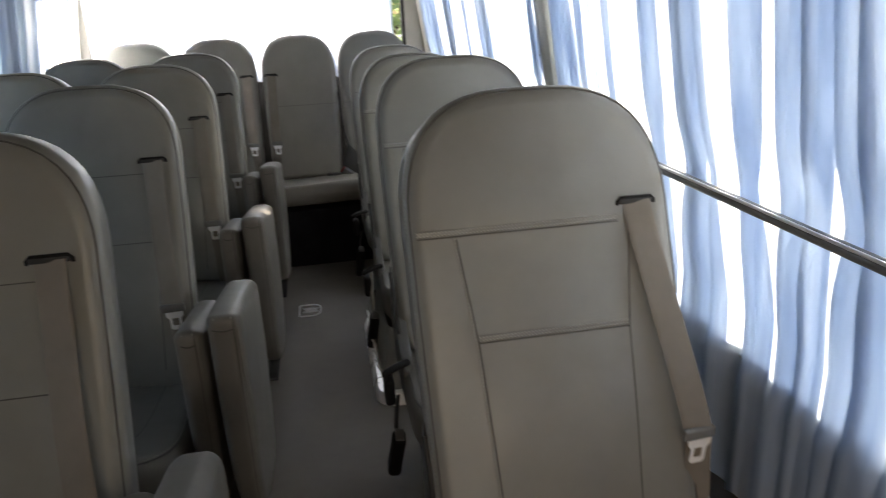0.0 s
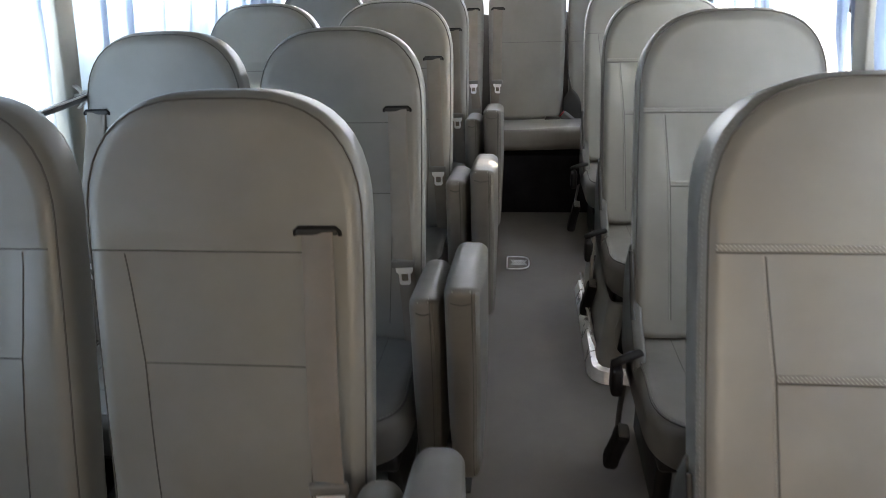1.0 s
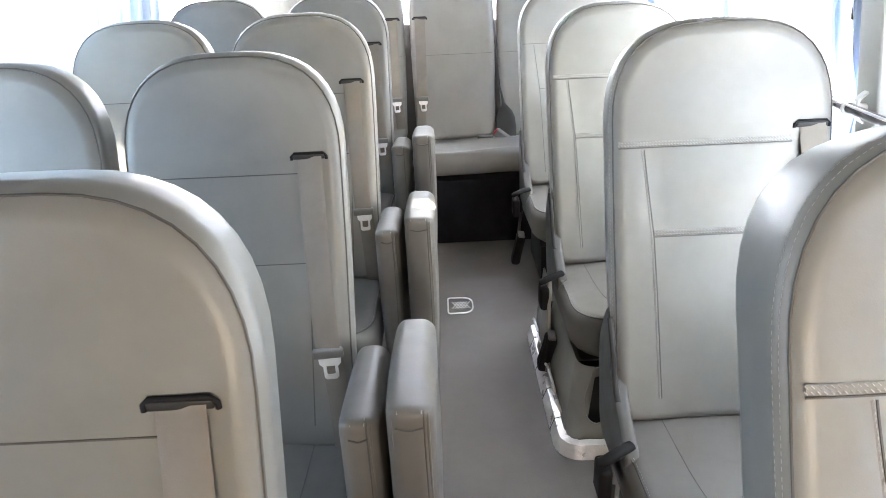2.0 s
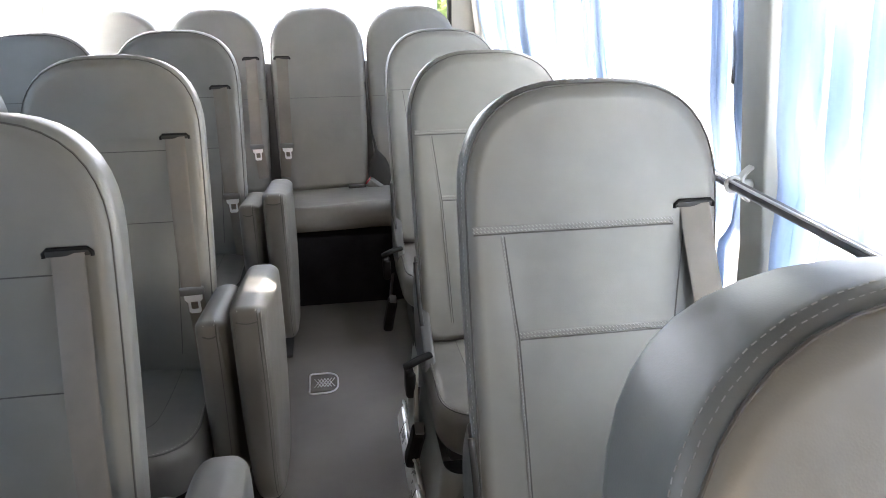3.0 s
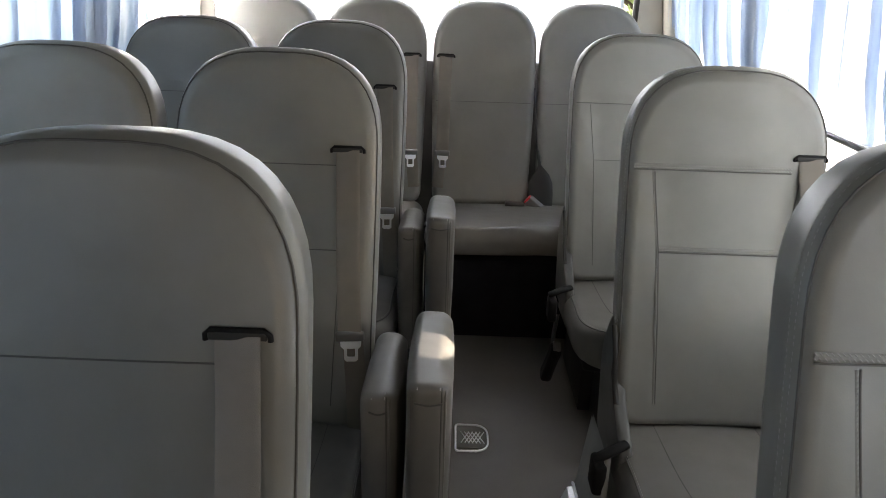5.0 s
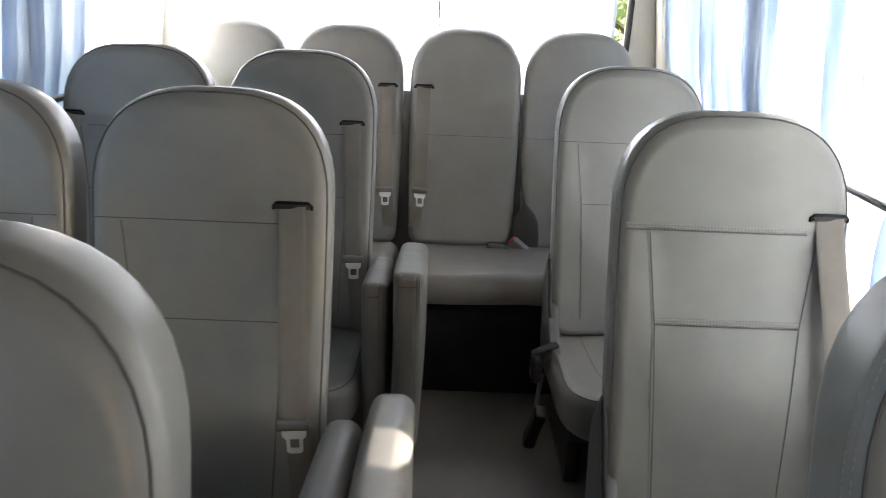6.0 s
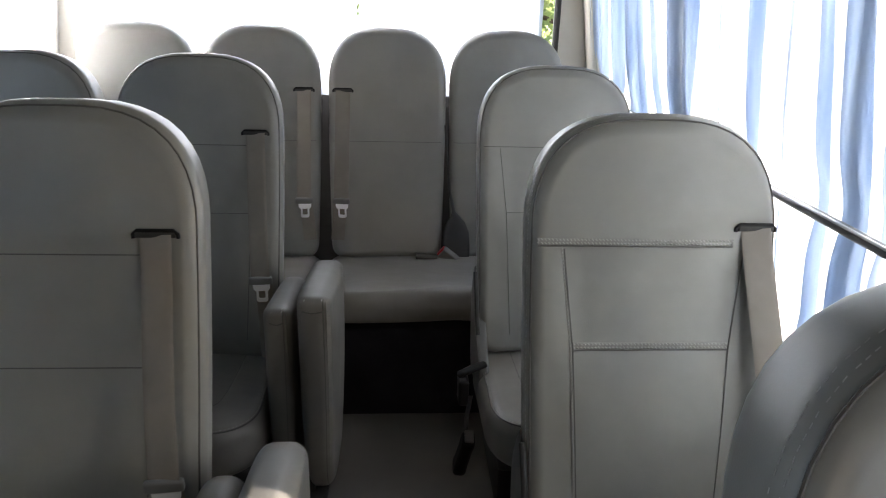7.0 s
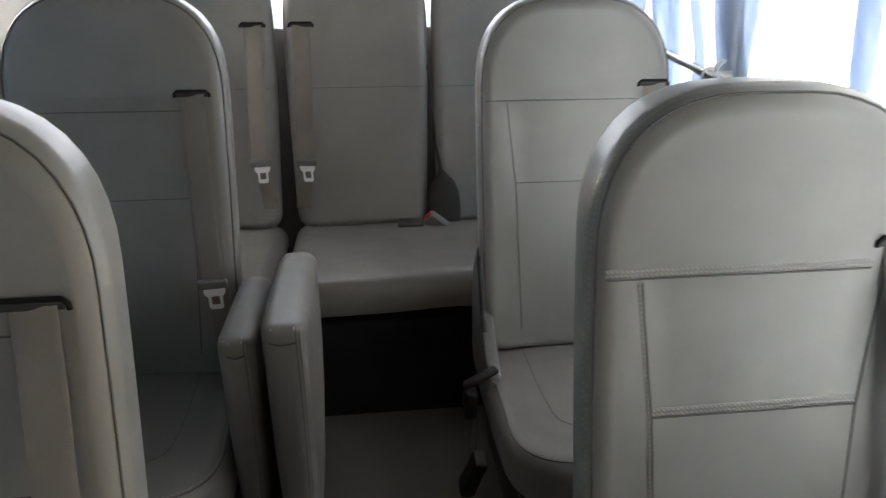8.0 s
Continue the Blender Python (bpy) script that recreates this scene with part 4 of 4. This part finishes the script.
tube(bm, smooth_path([(0.035, -0.05, 0.002), (0.0, -0.06, 0.003), (-0.055, -0.062, 0.006)], 5), 0.004, n=8, width=0.036)
part("strap", bm, M_WEBDARK, thing, "dark folded strap")
tagged(thing, "dark belt buckles with a red button lying on the rear bench", "buckle")


# ---------------------------------------------------------------- folded jump seats
def jump_seat(m):
    thing = empty("jump_seat", m)

    def slab(name, x0, thick, out, label):
        """An upright pad standing along the aisle, piped along both edges, with a sewn-in cap on its top."""
        x1 = x0 + thick
        uc = sum(p[0] for p in out) / len(out)

        def bulge(u, v):
            return -0.011 * math.cos(min(abs(u - uc) / 0.24, 1) * math.pi / 2) ** 0.7

        def slim(x, v):
            """The pad thins out towards its foot."""
            k = 1 - 0.38 * min(max((0.42 - v) / 0.34, 0), 1) ** 1.5
            return x0 + thick * 0.55 + (x - x0 - thick * 0.55) * k

        bm = pad(out, thick, 0.021, lambda u, v, w: Vector((slim(x1 - w, v), u, v)), bulge, lambda u, v: -bulge(u, v), inner=(0.03, 0.1), rings=8)
        ob = part(name, bm, M_SHADED, thing, label)

        def line(w, d):
            pts = []
            for p in out:
                a = Vector((min(max(p[0], uc - 0.1), uc + 0.1), min(max(p[1], 0.25), 0.48)))
                q = p + (a - p).normalized() * d
                pts.append(Vector((slim(x1 - w, q[1]), q[0], q[1])))
            return pts

        for w in (0.0035, thick - 0.0035):
            bm = bmesh.new()
            tube(bm, line(w, 0.0095), 0.0024, n=7, up=(1, 0, 0), closed=True)
            part("piping", bm, M_SHADED, ob, "leatherette piping along the edge")
        bm = bmesh.new()
        tube(bm, line(0.0095, 0.0042), 0.0015, n=6, up=(1, 0, 0), closed=True)
        part("groove", bm, M_SEAM, ob, "dark sewn groove beside the piping")
        # the cap ends in a crosswise seam just below the upper front corner
        zc = max(p[1] for p in out) - 0.028
        yc = min((p for p in out if abs(p[1] - zc) < 0.03), key=lambda p: p[0])[0]
        bm = bmesh.new()
        tube(bm, smooth_path([(x0 + 0.008, yc + 0.0012, zc), (x0 + thick * 0.5, yc - 0.0006, zc - 0.004), (x1 - 0.008, yc + 0.0012, zc)], 6), 0.0016, n=6)
        part("cap_seam", bm, M_SEAM, ob, "crosswise seam below the cap")
        for side in (x0 + 0.0125, x1 - 0.0125):
            bm = bmesh.new()
            row = sorted((p for p in out if p[1] > zc + 0.012), key=lambda p: p[0])
            ends = [Vector((side, p[0], p[1] + 0.0006)) for p in (row[2], row[len(row) // 2])]
            dashes(bm, ends, 0.0055, 0.0045, 0.0009)
            part("stitching", bm, M_STITCH, ob, "pale stitches along the cap")
        return ob

    out = rounded([(-0.490, 0.120, 0.17), (-0.075, 0.045, 0.08), (-0.035, 0.600, 0.10), (-0.474, 0.662, 0.020)], 8)
    slab("seat_pad", -0.160, 0.062, out, "upturned grey leatherette seat pad")
    out = rounded([(-0.465, 0.150, 0.07), (-0.10, 0.09, 0.06), (-0.09, 0.570, 0.08), (-0.440, 0.618, 0.020)], 8)
    slab("back_pad", -0.238, 0.047, out, "thinner folded back pad")
    bm = bmesh.new()
    tube(bm, smooth_path([(-0.20, -0.13, 0.505), (-0.176, -0.12, 0.515), (-0.152, -0.13, 0.505)], 6), 0.005, n=8, width=0.030)
    part("hinge", bm, M_DARKMETAL, thing, "dark steel hinge strap between the pads")
    bm = bmesh.new()
    box(bm, (-0.232, -0.30, 0.0), (-0.165, -0.16, 0.13), 0.008)
    box(bm, (-0.245, -0.34, 0.0), (-0.13, -0.12, 0.012), 0.004)
    part("stand", bm, M_DARKMETAL, thing, "dark steel floor stand")
    return thing


first = jump_seat(pose(0, L_ROWS[0], 0))
tagged(first, "folded grey leatherette jump seat standing along the aisle", "jump seat", "folded jump seats")
for y in L_ROWS[1:]:
    copy_thing(first, pose(0, y, 0))


# ---------------------------------------------------------------- aisle floor fittings
thing = empty("floor_hatch", pose(-0.015, 2.975, 0.0))
bm = bmesh.new()
ring = rounded([(-0.050, -0.062, 0.012), (0.045, -0.062, 0.055), (0.045, 0.062, 0.055), (-0.050, 0.062, 0.012)], 8)
tube(bm, [(p[0], p[1], 0.003) for p in ring], 0.0030, n=8, closed=True)
part("rim", bm, M_STEEL, thing, "bright metal rim")
bm = bmesh.new()
box(bm, (-0.044, -0.048, 0.0), (0.030, 0.048, 0.003), 0.001)
plate = part("plate", bm, M_FLOOR, thing)
for k in range(5):
    for s in (-1, 1):
        bm = bmesh.new()
        u = -0.022 + 0.011 * k
        tube(bm, [(u - 0.012 * s, -0.026, 0.004), (u + 0.012 * s, 0.026, 0.004)], 0.0016, n=5)
        part("tread_bar", bm, M_STEEL, plate, "raised bright tread bar")
tagged(thing, "small metal-rimmed hatch with a cross-hatched tread in the aisle floor", "floor hatch")

thing = empty("heater_box", pose(0.27, 2.40, 0.0))
bm = bmesh.new()
plan = [(-0.034, 0.33), (-0.034, 0.10), (-0.034, -0.24)] + [(0.011 - 0.045 * math.cos(a), -0.24 - 0.045 * math.sin(a)) for a in [math.pi / 2 * k / 8 for k in range(1, 9)]]
for thick in (0.0, 0.005):
    for p, q in zip(plan[:-1], plan[1:]):
        v = [bm.verts.new((c[0] + thick + lean * 0.03, c[1] + thick + lean * 0.012, z)) for lean, z in ((0, 0.0), (1, 0.26)) for c in (p, q)]
        bm.faces.new((v[0], v[1], v[3], v[2]))
bmesh.ops.remove_doubles(bm, verts=bm.verts, dist=0.0001)
part("casing", bm, M_CASE, thing, "pale grey rounded plastic side casing")
bm = bmesh.new()
out = rounded([(0.011, 0.0, 0.004), (0.33, 0.0, 0.01), (0.33, 0.26, 0.01), (0.035, 0.26, 0.02)], 8)
oval_plate(bm, out, (0.052, 0.160), 0.036, 0.074, 0.0, 0.005)
for v in bm.verts:
    v.co = Vector((v.co.y, -0.285 + v.co.z * 0.046 + v.co.x, v.co.z))
bmesh.ops.recalc_face_normals(bm, faces=bm.faces)
part("front_panel", bm, M_CASE, thing, "pale grey front panel with an oval hole")
bm = bmesh.new()
box(bm, (-0.002, -0.12, 0.180), (0.33, 0.33, 0.193), 0.004)
part("lid", bm, M_CASE, thing)
bm = bmesh.new()
box(bm, (0.03, -0.19, 0.004), (0.31, 0.31, 0.176), 0.01)
part("dark_inside", bm, M_RUBBER, thing, "dark inside of the heater")
bm = bmesh.new()
run = [(0.11 - 0.10 * k / 4, -0.325) for k in range(5)] + [(0.01 - 0.07 * math.sin(a), -0.255 - 0.07 * math.cos(a)) for a in [math.pi / 2 * k / 8 for k in range(1, 9)]] + [(-0.060, -0.255 + 0.59 * k / 16) for k in range(1, 17)]
rows = []
for k, (px, py) in enumerate(run):
    ax, ay = run[max(k - 1, 0)]
    bx, by = run[min(k + 1, len(run) - 1)]
    d = Vector((bx - ax, by - ay, 0)).normalized()
    inward = Vector((-d.y, d.x, 0)) * -1
    if inward.dot(Vector((0.15 - px, -py, 0))) < 0:
        inward = -inward
    dent = 0.0012 * math.sin(k * 2.3)
    foot, brow = Vector((px, py, 0.002)), Vector((px, py, 0.040 + dent)) + inward * 0.014
    lip = brow + inward * 0.020 + Vector((0, 0, 0.004))
    rows.append([bm.verts.new(p) for p in (foot, brow, lip, lip - Vector((0, 0, 0.004)), foot + inward * 0.005)])
for A, B in zip(rows[:-1], rows[1:]):
    for j in range(5):
        bm.faces.new((A[j], A[(j + 1) % 5], B[(j + 1) % 5], B[j]))
bm.faces.new(rows[0])
bm.faces.new(list(reversed(rows[-1])))
bmesh.ops.recalc_face_normals(bm, faces=bm.faces)
strip = part("kick_strip", bm, M_CHROME, thing, "polished metal kick strip along the floor")
for y in (-0.19, -0.045, 0.11, 0.25):
    bm = bmesh.new()
    tube(bm, [(-0.0605, y, 0.003), (-0.0465, y, 0.0405), (-0.028, y, 0.0450)], 0.0011, n=5)
    part("joint", bm, M_RUBBER, strip)
for k in range(5):
    bm = bmesh.new()
    y = -0.19 + 0.098 * k
    box(bm, (-0.006, 0.0, -0.026), (0.002, 0.090, 0.026), 0.004, 2, m=pose(-0.032, y, 0.074, 0, -22 + 5 * math.sin(k * 2.1), 2 * math.cos(k * 1.7)))
    part("guard_plate", bm, M_CHROME, thing, "polished uneven guard plate")
out = rounded([(0.0, 0.06, 0.02), (0.20, 0.03, 0.02), (0.16, 0.16, 0.06), (0.135, 0.24, 0.05), (0.12, 0.335, 0.016), (0.085, 0.345, 0.016), (0.045, 0.20, 0.08)], 6)
bm = pad(out, 0.012, 0.004, lambda u, v, w: Vector((-0.046 + w + 0.05 * v, u, v)), inner=(0.02, 0.05), rings=3)
part("end_fin", bm, M_CASE, thing, "pale grey plastic end fin rising to the seat")
tagged(thing, "grey heater box with polished metal guard beneath the seat", "heater")


# ---------------------------------------------------------------- a tree out in the yard
def tree(m, height, seed):
    rnd = random.Random(seed)
    thing = empty("tree", m)
    bm = bmesh.new()
    limbs = []
    rings = []
    trunk = smooth_path([(0, 0, 0), (0.08, 0.05, height * 0.25), (0.0, 0.12, height * 0.5), (0.1, 0.1, height * 0.75)], 5)
    for i, p in enumerate(trunk):
        r = 0.16 * (1 - 0.7 * i / len(trunk))
        rings.append([bm.verts.new(p + Vector((math.cos(a) * r, math.sin(a) * r, 0))) for a in [2 * math.pi * k / 10 for k in range(10)]])
    for A, B in zip(rings[:-1], rings[1:]):
        for j in range(10):
            bm.faces.new((A[j], A[(j + 1) % 10], B[(j + 1) % 10], B[j]))
    for k in range(9):
        a = rnd.uniform(0, 6.28)
        base = trunk[rnd.randint(5, len(trunk) - 2)]
        tip = base + Vector((math.cos(a), math.sin(a), rnd.uniform(0.3, 0.9))) * rnd.uniform(0.9, 1.7)
        limbs.append((base, tip))
        tube(bm, smooth_path([base, base.lerp(tip, 0.5) + Vector((0, 0, 0.12)), tip], 3), 0.035, n=6)
    part("trunk", bm, M_BARK, thing)
    verts, faces = [], []
    centres = [t for b, t in limbs] + [b.lerp(t, 0.6) for b, t in limbs] + [trunk[-1] + Vector((rnd.uniform(-0.6, 0.6), rnd.uniform(-0.6, 0.6), rnd.uniform(0, 0.8))) for k in range(8)]
    for c in centres:
        for k in range(170):
            d = Vector((rnd.gauss(0, 1), rnd.gauss(0, 1), rnd.gauss(0, 0.8))).normalized() * rnd.uniform(0.15, 0.62)
            u = Vector((rnd.gauss(0, 1), rnd.gauss(0, 1), rnd.gauss(0, 1))).normalized()
            w = u.orthogonal().normalized()
            q = c + d
            n0 = len(verts)
            size = rnd.uniform(0.05, 0.10)
            verts += [tuple(q - u * size), tuple(q + w * size * 0.45), tuple(q + u * size), tuple(q - w * size * 0.45)]
            faces.append((n0, n0 + 1, n0 + 2, n0 + 3))
    me = bpy.data.meshes.new("crown")
    me.from_pydata(verts, [], faces)
    me.materials.append(M_LEAF)
    ob = new("crown", me)
    ob.parent = thing
    tagged(ob, "loose green crown of small leaves")
    return tagged(thing, "sunlit green leafy tree out in the yard", "tree")


tree(pose(2.6, 11.0, -0.75), 3.2, 5)
tree(pose(1.2, 12.5, -0.75), 3.4, 8)
